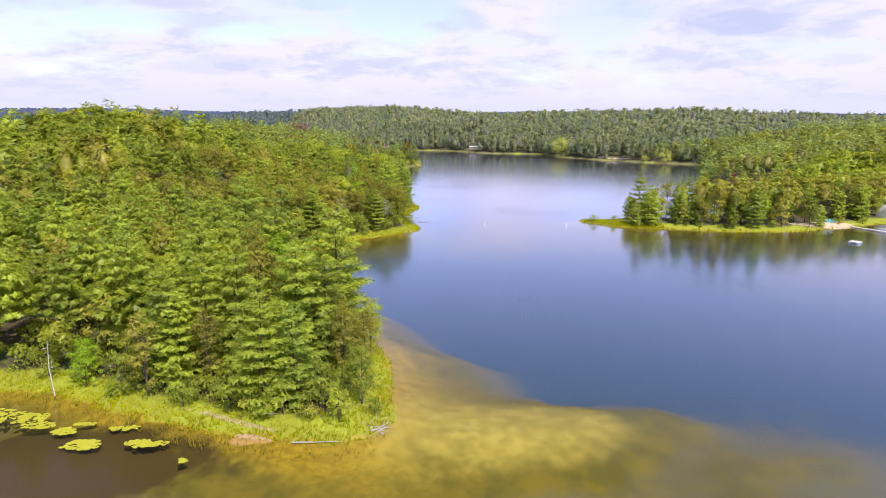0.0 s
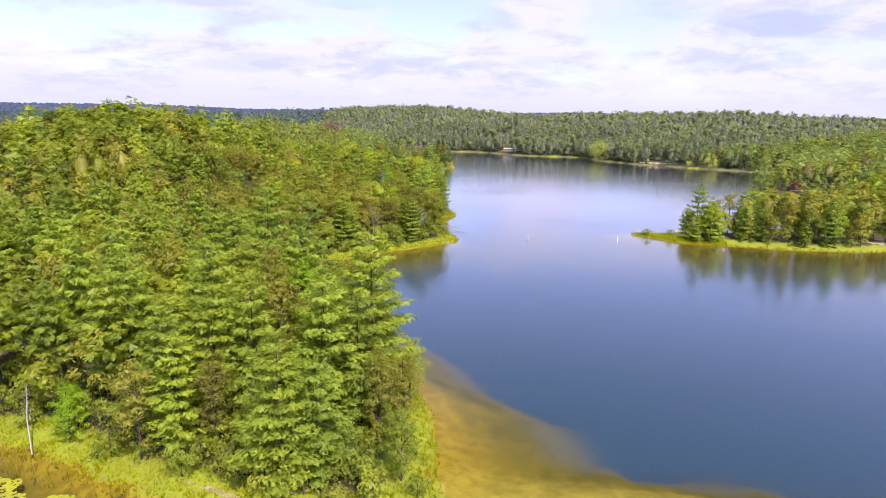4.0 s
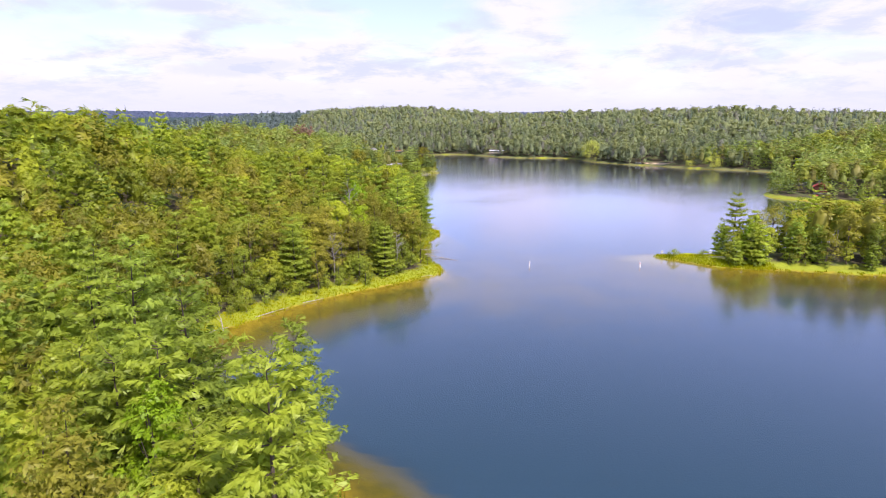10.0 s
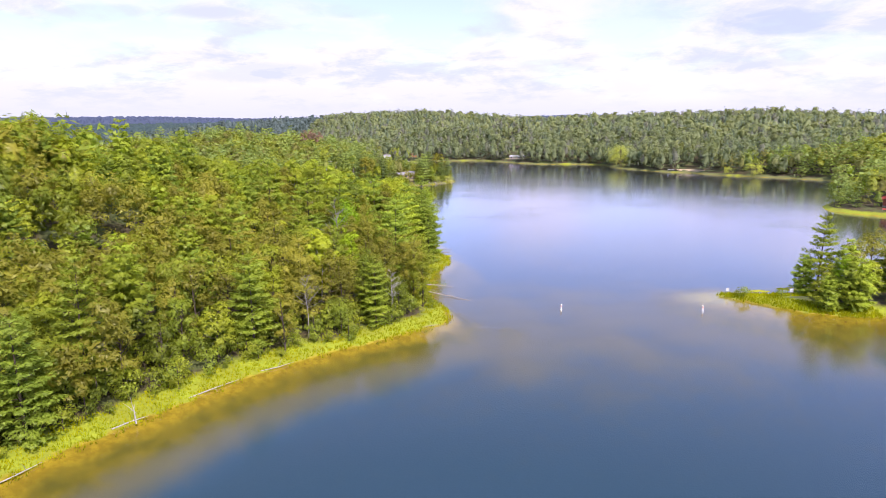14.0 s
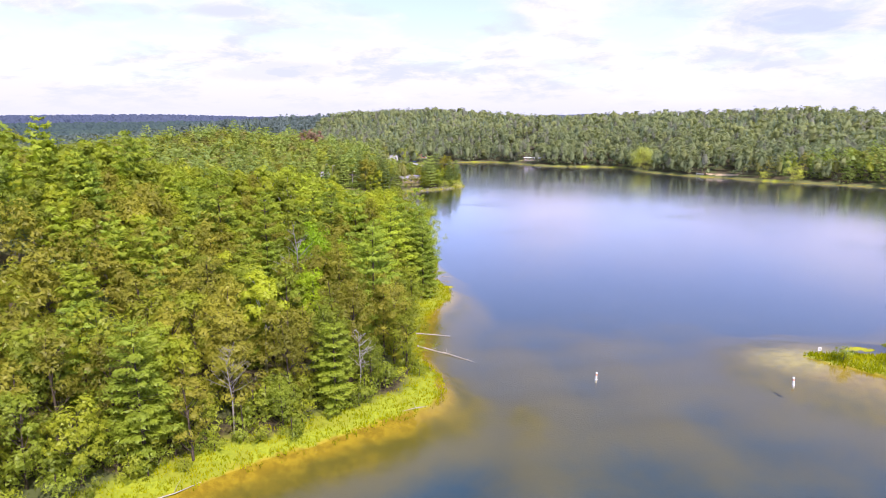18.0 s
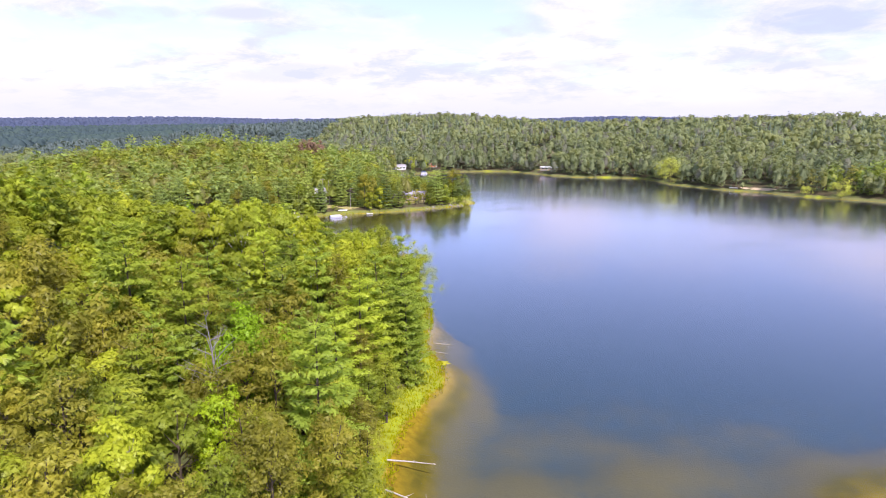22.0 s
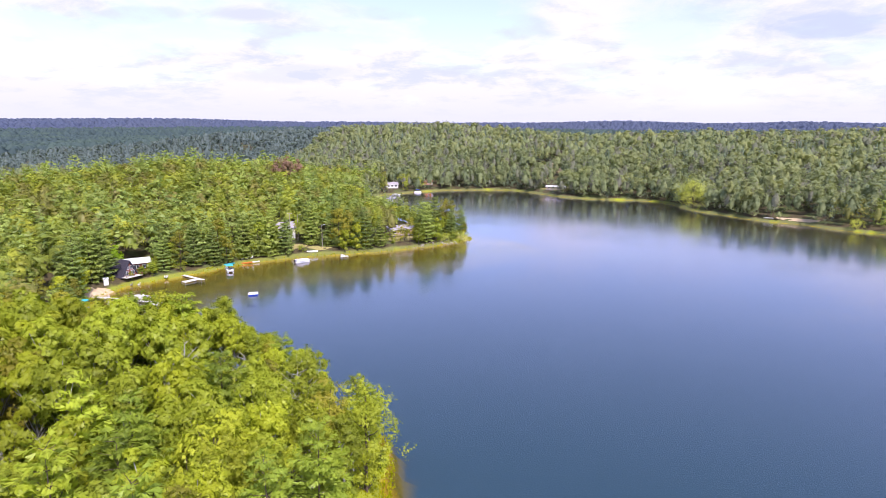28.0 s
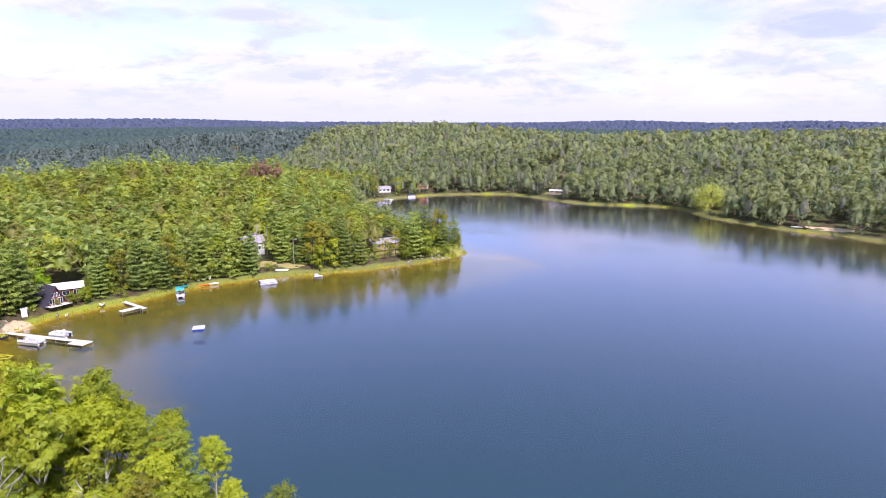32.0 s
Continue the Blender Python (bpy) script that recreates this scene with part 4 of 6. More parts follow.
HEIGHTS = {"white_pine": (14, 21), "cool_pine": (14, 21), "red_pine": (13, 18), "oak": (11, 16), "aspen": (12, 16), "maple": (7, 11), "rust": (10, 13), "shrub": (2.0, 4.2)}
# open grass and yards: x, y, radius
CLEAR = [(-40, 74, 5.5), (-31, 73, 4.5), (-50, 79, 3.5), (-25, 71, 4), (-9, 71, 3.5), (-9, 213, 5.5), (-10, 268, 5), (-50, 146, 3), (-125, 421, 6), (-126, 415, 5), (-121, 408, 4),
         (-126, 400, 6), (-86, 468, 6), (-91, 475, 5.5), (-94, 482, 5.5), (-78, 468, 4), (-71, 468, 4), (-46, 502, 7), (-43, 494, 5), (60, 231, 9), (66, 226, 4), (139, 227, 6), (126, 219, 4), (150, 227, 5),
         (42, 784, 12), (44, 745, 9), (40, 716, 9), (-87, 714, 6), (-62, 741, 6), (-83, 703, 7), (-57, 733, 6), (164, 580, 9), (40, 722, 8), (160, 590, 6), (172, 236, 5), (-125, 577, 7), (121.8, 633, 11), (181, 556.5, 5), (195.5, 546, 9.5)]
# single trees that stand out: kind, x, y, height, turn
STANDOUT = [("white_pine", -16.0, 96.0, 24.5, 20), ("white_pine", -27.5, 112.5, 24.5, 80), ("white_pine", -20.3, 117.6, 19.0, 250), ("white_pine", -18.6, 76.6, 14.0, 140), ("oak", -11.2, 98.4, 9.5, 10),
            ("red_pine", -13.2, 83.5, 12.5, 60), ("red_pine", -16.0, 90.5, 12.5, 200), ("red_pine", -27.2, 92.8, 20.5, 30), ("maple", -26.5, 102.5, 18.0, 90),
            ("oak", -10.2, 78.0, 9.0, 70), ("red_pine", -31, 80.5, 13.0, 300), ("oak", -25.5, 80.0, 9.0, 250), ("white_pine", -39, 88, 17.0, 10), ("white_pine", -33, 87, 18.0, 110),
            ("maple", -49.5, 83.5, 7.5, 0), ("aspen", -54, 121, 16.0, 40), ("white_pine", -62, 120, 20.0, 70), ("white_pine", -48.5, 95.5, 20.5, 200), ("white_pine", -21, 88.5, 17.0, 260),
            ("white_pine", -38.8, 192.4, 17.5, 150), ("white_pine", -56.5, 162, 17.0, 50), ("white_pine", -56.5, 174.0, 20.0, 220), ("white_pine", -60.5, 154, 19.0, 10),
            ("oak", -26.0, 201.5, 7.5, 0), ("oak", -17.0, 213.5, 8.0, 120),
            ("white_pine", -20.5, 272.5, 20.5, 30), ("white_pine", -20.5, 256.0, 21.5, 130), ("white_pine", -21.0, 244.2, 18.8, 70), ("white_pine", -19.5, 230.5, 22.5, 310), ("maple", -31.8, 240.8, 19.5, 60), ("maple", -28.5, 226.0, 14.5, 160),
            ("white_pine", -43.0, 246.8, 24.0, 200), ("white_pine", -33.6, 260.0, 21.5, 20), ("white_pine", -54.0, 252.5, 25.5, 120), ("white_pine", -35.5, 247.0, 21.0, 280), ("red_pine", -26.5, 236.0, 18.0, 40), ("aspen", -18.5, 282.5, 15.5, 30), ("aspen", -22.0, 288.5, 19.0, 130), ("aspen", -19.0, 294.0, 15.5, 230), ("aspen", -24.5, 280.5, 19.0, 330), ("aspen", -26.5, 302.0, 20.5, 30), ("aspen", -30.0, 293.0, 20.5, 30),
            ("white_pine", 74.5, 234.0, 18.0, 40), ("red_pine", 79.5, 230.0, 13.0, 40), ("oak", 73.0, 228.5, 8.0, 40), ("oak", 80.5, 225.0, 9.0, 40), ("oak", 87.5, 226.0, 12.0, 40), ("red_pine", 85.0, 233.0, 15.0, 40),
            ("white_pine", -18.5, 512.5, 14.0, 40), ("red_pine", -22.5, 508.0, 16.0, 140), ("red_pine", -26.0, 511.5, 17.0, 20), ("white_pine", -31, 510, 18.0, 70), ("oak", -22.0, 500.0, 5.0, 20),
            ("oak", -28.5, 498.0, 5.5, 20), ("oak", -57, 484, 8.5, 20), ("oak", -46.5, 485.5, 6.0, 120), ("oak", -42, 489.5, 6.0, 120), ("oak", -37.5, 491.5, 6.0, 120), ("white_pine", -65, 478, 17.0, 10),
            ("white_pine", -80, 477, 19.0, 10), ("white_pine", -71, 482, 20.0, 100), ("rust", -127, 583, 20.5, 10), ("rust", -133, 585, 19.5, 90), ("rust", -122, 588, 19.5, 190),
            ("white_pine", -129.0, 409.2, 19.0, 130), ("white_pine", -129.6, 403.5, 20.0, 230), ("white_pine", -131.0, 397.5, 19.0, 330), ("white_pine", -131.5, 410.5, 17.0, 10), ("white_pine", -133, 404.5, 16.0, 80), ("oak", -120.0, 416.0, 4.0, 60), ("oak", -117.8, 418.6, 5.0, 160), ("oak", -122.0, 412.6, 3.2, 200), ("oak", -119.5, 422.5, 5.5, 80), ("oak", -116.5, 425.0, 7.0, 10), ("red_pine", -113.5, 429.5, 14.0, 10), ("white_pine", -117.0, 424.3, 13.0, 60), ("shrub", -119.0, 419.4, 4.5, 60), ("shrub", -121.2, 417.0, 3.5, 160), ("white_pine", -110.5, 433.0, 16.0, 60),
            ("aspen", -50, 329, 16.5, 10), ("aspen", -57, 334, 16.5, 110), ("aspen", -44, 324, 15.5, 210), ("aspen", -66, 337, 13.0, 10), ("aspen", -73, 342, 11.5, 110), ("aspen", -80, 346.5, 10.0, 210), ("oak", -88, 351, 9.5, 10), ("aspen", -95, 356, 10.0, 110), ("oak", -103, 361, 9.5, 210), ("white_pine", -82.5, 478.5, 17.0, 10), ("white_pine", -79.5, 474.5, 16.0, 10), ("white_pine", -97, 475, 16.0, 60), ("red_pine", -101, 479, 15.0, 60),
            ("white_pine", -31.5, 120, 21.0, 190), ("white_pine", -38, 121, 25.5, 290), ("white_pine", -46, 129, 22.0, 30), ("oak", -23, 108, 14.0, 50), ("white_pine", -35.7, 108.6, 19.5, 30), ("aspen", -40, 113, 17.0, 30),
            ("willow", 121.8, 633.0, 21.0, 20), ("willow", 181, 556.5, 6.5, 20), ("willow", 195.5, 546.0, 12.0, 80), ("willow", -18.5, 503.0, 6.0, 10), ("willow", -24.5, 497.5, 4.5, 10)]


def scatter(x0, x1, y0, y1, step, rng, setback):
    gx, gy = np.meshgrid(np.arange(x0, x1, step), np.arange(y0, y1, step))
    gx = gx.ravel() + rng.uniform(-0.42, 0.42, gx.size) * step
    gy = gy.ravel() + rng.uniform(-0.42, 0.42, gy.size) * step
    d = shore_distance(gx, gy)
    keep = d > setback + rng.uniform(0, 1.5, len(d))
    for cx, cy, r in CLEAR:
        keep &= (gx - cx) ** 2 + (gy - cy) ** 2 > r * r
    return gx[keep], gy[keep], d[keep]


def in_view(x, y):
    """Inside the wide wedge to the north that the flight looks into."""
    return (y > -10) & (np.abs(x) < (y + 50) * 0.80 + 30)


def woods(name, batches, label, mats):
    """Many trees joined into one piece of woodland; batches of (kind, grade, x, y, height)."""
    for kind, rows in batches.items():
        rng = np.random.default_rng(len(rows[1]) + 5)
        grade, x, y, high = rows
        if not len(x):
            continue
        z = terrain(x, y)
        which = rng.integers(0, 6, len(x))
        turn = rng.uniform(0, 6.28, len(x))
        pieces = []
        for k in range(6):
            (crown, soft, chart, faces), m = shapes(kind, grade)[k][0], np.flatnonzero(which == k)
            if not len(m):
                continue
            s = (high[m] / KINDS[kind][5])[:, None]
            c, sn = np.cos(turn[m])[:, None], np.sin(turn[m])[:, None]
            wide = s ** 0.8 * (1.18 if grade == "deep" else 1.0) if grade not in ("haze", "far", "ridge") else s * (2.8 if grade == "haze" else 1.0)
            px = (crown[:, 0] * c - crown[:, 1] * sn) * wide + x[m][:, None]
            py = (crown[:, 0] * sn + crown[:, 1] * c) * wide + y[m][:, None]
            pz = crown[:, 2] * s + z[m][:, None]
            nx, ny = soft[:, 0] * c - soft[:, 1] * sn, soft[:, 0] * sn + soft[:, 1] * c
            pieces.append((np.stack([px, py, pz], -1).reshape(-1, 3), np.stack([nx, ny, np.broadcast_to(soft[:, 2], nx.shape)], -1).reshape(-1, 3),
                           np.tile(chart, (len(m), 1)), (faces[None] + np.arange(len(m))[:, None, None] * len(crown)).reshape(-1, 3)))
        me = leafy(name, *gathered(pieces), mats.get(kind, KINDS[kind][1]))
        tagged(new(name, me), label[kind], "woods", kind="stuff")


def grow_forest():
    rng = np.random.default_rng(11)
    spots = np.array([(q[1], q[2]) for q in STANDOUT])
    for n, (k, px, py, h, turn) in enumerate(STANDOUT):
        k = "cool_pine" if k == "white_pine" and py > 345 else k
        plant(k, "near" if py < 350 and -60 < px < 0 else "edge", px, py, h, turn, n % 4)

    def free(px, py, gap):
        return ((spots[:, 0] - px) ** 2 + (spots[:, 1] - py) ** 2).min() > gap * gap

    rows = {"close": [], "mid": [], "deep": []}
    # the shore strip nearest the flight: single trees
    x, y, d = scatter(-66, -4, 66, 346, 5.0, rng, 1.0)
    late = (y > 285) | (d > 3.0)
    x, y, d = x[late], y[late], d[late]
    for i in range(len(x)):
        if not free(x[i], y[i], 3.6):
            continue
        k = kind_at(x[i], y[i], d[i], rng)
        lo, hi = HEIGHTS[k]
        h = rng.uniform(lo, hi) * (0.7 if d[i] < 5 and y[i] < 300 else 0.9 if d[i] < 9 else 1.0)
        if x[i] > -46 and 264 < y[i] < 326:            # the tallest trees stand on the northern tip of the land
            h *= 1.32 if y[i] < 304 else 1.0 if x[i] < -34 else 0.72
            if d[i] < (3.5 if y[i] < 304 else 1.2):
                continue
        if x[i] <= -46 and 284 < y[i] < 326:
            h *= 1.42
        if x[i] < -55 and y[i] > 333:                  # low growth along the mouth of the bay
            h *= 0.6
        h = min(h, 22.5)
        if (x[i] > -42 and d[i] < 24) or (y[i] > 172 and x[i] > -52) or (y[i] > 276 and x[i] > -66):
            plant(k, "near" if x[i] > -27 or (y[i] > 285 and d[i] < 16) else "edge", x[i], y[i], h, rng.uniform(0, 360), int(rng.integers(0, 4)))
        else:
            rows["close"].append((k, x[i], y[i], h))
    # the rest of the western land, the points and the bay
    for box, step in (((-270, -66, 60, 720), 5.9), ((-66, 0, 346, 720), 5.6), ((50, 340, 200, 560), 5.9)):
        x, y, d = scatter(box[0], box[1], box[2], box[3], step, rng, 1.6)
        ok = in_view(x, y) & ~((x < -150) & (y < 330))
        for px, py, pd in zip(x[ok], y[ok], d[ok]):
            if not free(px, py, 3.8):
                continue
            k = kind_at(px, py, pd, rng)
            lo, hi = HEIGHTS[k]
            h = rng.uniform(lo, hi) * (0.92 if pd < 9 else 1.0) * (1.35 if px > -110 and 284 < py < 324 else 0.6 if px > -130 and 335 < py < 385 and pd < 14 else 1.0) * (0.72 if px > -80 and 495 < py < 600 and px < 0 else 1.0)
            if pd < 10 and (py < 540 and (px < 0 or py < 262) and px < 175):
                plant(k, "edge", px, py, h, rng.uniform(0, 360), int(rng.integers(0, 4)))
            else:
                rows["deep" if pd > 12 and not (px > -105 and py < 345 and px < 0) else "close" if (px > -88 and py < 262 or px > -105 and 262 <= py < 345) and px < 0 else "mid"].append((k, px, py, h))
    # leafy edge of the woods round the bay and on the eastern point
    for box in ((-126, -14, 380, 520), (70, 172, 205, 262)):
        x, y, d = scatter(box[0], box[1], box[2], box[3], 3.9, rng, 1.0)
        ok = (d < 9.5) & (rng.uniform(size=len(x)) < 0.62)
        for px, py in zip(x[ok], y[ok]):
            if free(px, py, 2.5):
                k = ("oak", "oak", "red_pine", "cool_pine" if py > 345 else "white_pine")[int(rng.integers(0, 4))]
                plant(k, "rim", px, py, rng.uniform(6, 13), rng.uniform(0, 360), int(rng.integers(0, 4)))
    x, y, d = scatter(-112, -60, 420, 486, 4.3, rng, 1.6)
    for px, py, pd in zip(x, y, d):
        if pd < 7.5 and free(px, py, 2.6):
            k = ("cool_pine", "red_pine", "cool_pine", "oak", "cool_pine")[int(rng.integers(0, 5))]
            plant(k, "rim", px, py, rng.uniform(12, 18), rng.uniform(0, 360), int(rng.integers(0, 4)))
    # shrubs along the water's edge
    x, y, d = scatter(-125, 175, 66, 530, 3.6, rng, 1.8)
    ok = (d < np.where(x < 0, 8.0, 4.6)) & ((x < 0) | (y < 262)) & (rng.uniform(size=len(x)) < 0.85)
    for px, py in zip(x[ok], y[ok]):
        plant("shrub", "small", px, py, rng.uniform(1.6, 4.0), rng.uniform(0, 360), int(rng.integers(0, 4)))
    # young growth under the edge of the trees on the near point and along the cove
    x, y, d = scatter(-62, -6, 66, 216, 3.1, rng, 3.5)
    ok = (d < 13.0) & ((y < 112) | (y > 150)) & (rng.uniform(size=len(x)) < 0.8)
    for px, py, pd in zip(x[ok], y[ok], d[ok]):
        plant("shrub", "small", px, py, rng.uniform(2.4, 3.6) + 0.2 * pd, rng.uniform(0, 360), int(rng.integers(0, 4)))
    label = {"white_pine": "dense woodland of blue-green white pines", "cool_pine": "dense woodland of dark blue-green pines", "red_pine": "dense woodland of olive red pines",
             "oak": "dense green broadleaf woodland canopy", "aspen": "yellow-green aspen woodland canopy", "maple": "bright green maples in the woodland"}
    for grade, found in rows.items():
        batches = {}
        for mats, part_of in ((WOOD_LEAVES, [q for q in found if q[2] <= 345]), (BAY_LEAVES, [q for q in found if q[2] > 345])):
            batches = {}
            for k in label:
                r = [q for q in part_of if q[0] == k]
                batches[k] = (grade, np.array([q[1] for q in r]), np.array([q[2] for q in r]), np.array([q[3] for q in r]))
            woods("woodland", batches, label, mats)
    # wooded hills across the lake
    far = {"white_pine": [], "red_pine": [], "oak": [], "aspen": []}
    for box, step in (((-560, -270, 330, 1150), 9.5), ((-270, 340, 660, 1010), 5.8), ((150, 560, 262, 660), 6.2), ((88, 150, 560, 660), 5.3), ((340, 760, 660, 900), 9.0)):
        x, y, d = scatter(box[0], box[1], box[2], box[3], step, rng, 0.8)
        ok = in_view(x, y) & ~((x < 0) & (y < 720) & (x > -270)) & ~((x > 50) & (x < 340) & (y < 560))
        for px, py in zip(x[ok], y[ok]):
            k = ("white_pine", "red_pine", "oak", "oak", "oak", "aspen")[int(rng.integers(0, 6))]
            far[k].append((px, py, rng.uniform(12.5, 19)))
    x, y, d = scatter(-110, 245, 530, 770, 3.4, rng, 0.3)
    ok = (d < 7.0) & (rng.uniform(size=len(x)) < 0.8)
    for px, py in zip(x[ok], y[ok]):
        if not free(px, py, 11.0):
            continue
        far[("oak", "white_pine", "oak", "aspen", "red_pine")[int(rng.integers(0, 5))]].append((px, py, rng.choice([4.0, 7.0, 12.0, 15.0]) * rng.uniform(0.8, 1.2)))
    far_label = {k: "far wooded hillside of mixed green trees, greyed by painted haze" for k in far}
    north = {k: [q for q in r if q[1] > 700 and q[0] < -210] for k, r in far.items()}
    near = {k: [q for q in r if not (q[1] > 700 and q[0] < -210)] for k, r in far.items()}
    facing = {k: [q for q in r if float(shore_distance(q[0], q[1])[0]) < 75] for k, r in near.items()}
    behind = {k: [q for q in r if float(shore_distance(q[0], q[1])[0]) >= 75] for k, r in near.items()}
    woods("far_woods", {k: ("far", *(np.array(c) for c in zip(*r))) for k, r in facing.items()}, far_label, HAZY_LEAVES)
    woods("ridge_woods", {k: ("ridge", *(np.array(c) for c in zip(*r))) for k, r in behind.items()}, far_label, HAZY_LEAVES)
    woods("hill_woods", {k: ("ridge", *(np.array(c) for c in zip(*r))) for k, r in north.items()}, {k: "wooded hill far to the north, darkened and blued by painted haze" for k in far}, {k: M_NORTH_HILL for k in far})
    # woods out to the horizon, ever coarser
    x, y, h = [], [], []
    for r0, r1, step in ((1000, 1900, 19), (1900, 3000, 30), (3000, 4700, 48)):
        gx, gy = np.meshgrid(np.arange(-r1, r1, step), np.arange(-200, r1 + 200, step))
        gx, gy = gx.ravel() + rng.uniform(-0.4, 0.4, gx.size) * step, gy.ravel() + rng.uniform(-0.4, 0.4, gy.size) * step
        r = np.hypot(gx, gy - 150)
        ok = (r > r0) & (r < r1) & (np.abs(gx) < gy * 0.95 + 100) & ~((gx > -560) & (gx < 760) & (gy < 1020))
        x.append(gx[ok]), y.append(gy[ok]), h.append(rng.uniform(15, 18.5, ok.sum()) * (step / 15) ** 0.5)
    x, y, h = np.concatenate(x), np.concatenate(y), np.concatenate(h)
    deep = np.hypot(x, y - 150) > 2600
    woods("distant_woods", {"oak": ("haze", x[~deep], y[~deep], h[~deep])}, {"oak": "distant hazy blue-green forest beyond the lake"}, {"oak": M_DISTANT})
    woods("horizon_woods", {"oak": ("haze", x[deep], y[deep], h[deep])}, {"oak": "thin line of forest along the horizon, blue from painted haze"}, {"oak": M_HORIZON})


grow_forest()


def tufts(name, x, y, d, high, rng, blades, label, mat, width=0.10):
    """Blades of grass or reed in tufts at the given spots."""
    n = len(x)
    pick = np.repeat(np.arange(n), blades)
    z = np.maximum(terrain(x, y), -0.3)
    c = np.stack([x[pick] + rng.normal(0, 0.22, n * blades), y[pick] + rng.normal(0, 0.22, n * blades), z[pick] - 0.05], 1)
    way = np.stack([rng.normal(0, 0.28, n * blades), rng.normal(0, 0.28, n * blades), np.ones(n * blades)], 1)
    u, _ = frame_of(unit(way), rng)
    tip = np.stack([c + unit(way) * (high * rng.uniform(0.6, 1.3, n * blades))[:, None], c - u * width, c + u * width], 1)
    me = mesh_from(name, tip.reshape(-1, 3), np.arange(n * blades * 3, dtype=np.int32).reshape(-1, 3))
    me.materials.append(mat)
    return tagged(new(name, me), label, "grass", kind="stuff")


def shore_grass():
    rng = np.random.default_rng(5)
    x, y, d = scatter_all(-75, 0, 64, 345, 0.62, rng)
    ok = (d > -0.3) & (d < 5.5) & (rng.uniform(size=len(x)) < 0.75)
    tufts("shore_grass", x[ok], y[ok], d[ok], 0.42, rng, 7, "tall bright yellow-green grass along the shore", M_GRASS)
    x, y, d = scatter_all(-66, -6, 64, 84, 0.7, rng)
    ok = (d > -3.2) & (d < 0.2) & (rng.uniform(size=len(x)) < 0.55 + 0.3 * waves(x, y, 8, 12))
    tufts("reeds", x[ok], y[ok], d[ok], 0.75, rng, 4, "thin olive reeds standing in the shallows", M_REED, 0.05)
    x, y, d = scatter_all(52, 80, 216, 240, 0.55, rng)
    ok = (d > 0.1) & (d < 5.0)
    tufts("shore_grass", x[ok], y[ok], d[ok], 0.7, rng, 6, "tall golden-green grass on the low spit", M_GRASS)
    x, y, d = scatter_all(-130, 180, 200, 530, 1.1, rng)
    ok = (d > -0.2) & (d < 1.1 + 0.8 * waves(x, y, 20, 44)) & ((y > 345) | (x > 40)) & ((x < 0) | (y < 250))
    tufts("shore_grass", x[ok], y[ok], d[ok], 0.6, rng, 4, "green and yellow grass on the bank of the lake", M_GRASS, 0.16)


def scatter_all(x0, x1, y0, y1, step, rng):
    gx, gy = np.meshgrid(np.arange(x0, x1, step), np.arange(y0, y1, step))
    gx = gx.ravel() + rng.uniform(-0.5, 0.5, gx.size) * step
    gy = gy.ravel() + rng.uniform(-0.5, 0.5, gy.size) * step
    return gx, gy, shore_distance(gx, gy)


shore_grass()

# ---- building blocks ----
M_BOARD = plain("weathered_boards", (0.72, 0.70, 0.67), 0.8, grain=4.0, vary=0.3, bump=0.3, stretch=(1, 6, 1))
M_WHITE = plain("white_paint", (0.80, 0.80, 0.79), 0.45, grain=3.0, vary=0.12)
M_ALU = plain("aluminium", (0.72, 0.73, 0.75), 0.35, 0.8, grain=8.0, vary=0.15)
M_METAL_ROOF = plain("white_metal_roof", (0.78, 0.79, 0.80), 0.35, grain=2.0, vary=0.12, stretch=(6, 1, 1))
M_DARK_ROOF = plain("dark_shingles", (0.055, 0.05, 0.075), 0.9, grain=6.0, vary=0.4, bump=0.5)
M_GREY_ROOF = plain("grey_shingles", (0.40, 0.37, 0.40), 0.9, grain=6.0, vary=0.3, bump=0.5)
M_RED = plain("red_brown_siding", (0.25, 0.07, 0.045), 0.75, grain=4.0, vary=0.3, stretch=(1, 1, 5))
M_TAN = plain("tan_siding", (0.50, 0.38, 0.27), 0.75, grain=4.0, vary=0.25, stretch=(1, 1, 5))
M_TEAL = plain("teal_canvas", (0.05, 0.48, 0.55), 0.7, grain=5.0, vary=0.2)
M_BLUE = plain("blue_plastic", (0.03, 0.09, 0.62), 0.4, grain=4.0, vary=0.15)
M_ORANGE = plain("orange_plastic", (0.70, 0.22, 0.04), 0.45, grain=4.0, vary=0.2)
M_BOATRED = plain("red_canvas", (0.60, 0.08, 0.07), 0.7, grain=5.0, vary=0.2)
M_BLACK = plain("black_plastic", (0.03, 0.03, 0.035), 0.5, grain=4.0, vary=0.2)
M_SEAT = plain("grey_vinyl", (0.42, 0.42, 0.46), 0.6, grain=5.0, vary=0.2)
M_POLE = plain("weathered_pole", (0.36, 0.32, 0.28), 0.85, grain=5.0, vary=0.3, stretch=(1, 1, 0.2))
M_SNAG = plain("grey_dead_wood", (0.30, 0.27, 0.24), 0.9, grain=6.0, vary=0.35, bump=0.5)
M_DRIFT = plain("bleached_wood", (0.46, 0.42, 0.37), 0.85, grain=6.0, vary=0.3, bump=0.5)
M_WET_SAND = plain("damp_orange_sand", (0.46, 0.31, 0.15), 0.9, grain=1.2, vary=0.22, bump=0.4)
M_SAND = plain("dry_sand", (0.62, 0.47, 0.30), 0.95, grain=1.2, vary=0.22, bump=0.4)
M_LAWN = plain("dry_lawn", (0.38, 0.33, 0.12), 0.95, grain=2.0, vary=0.35, bump=0.5)
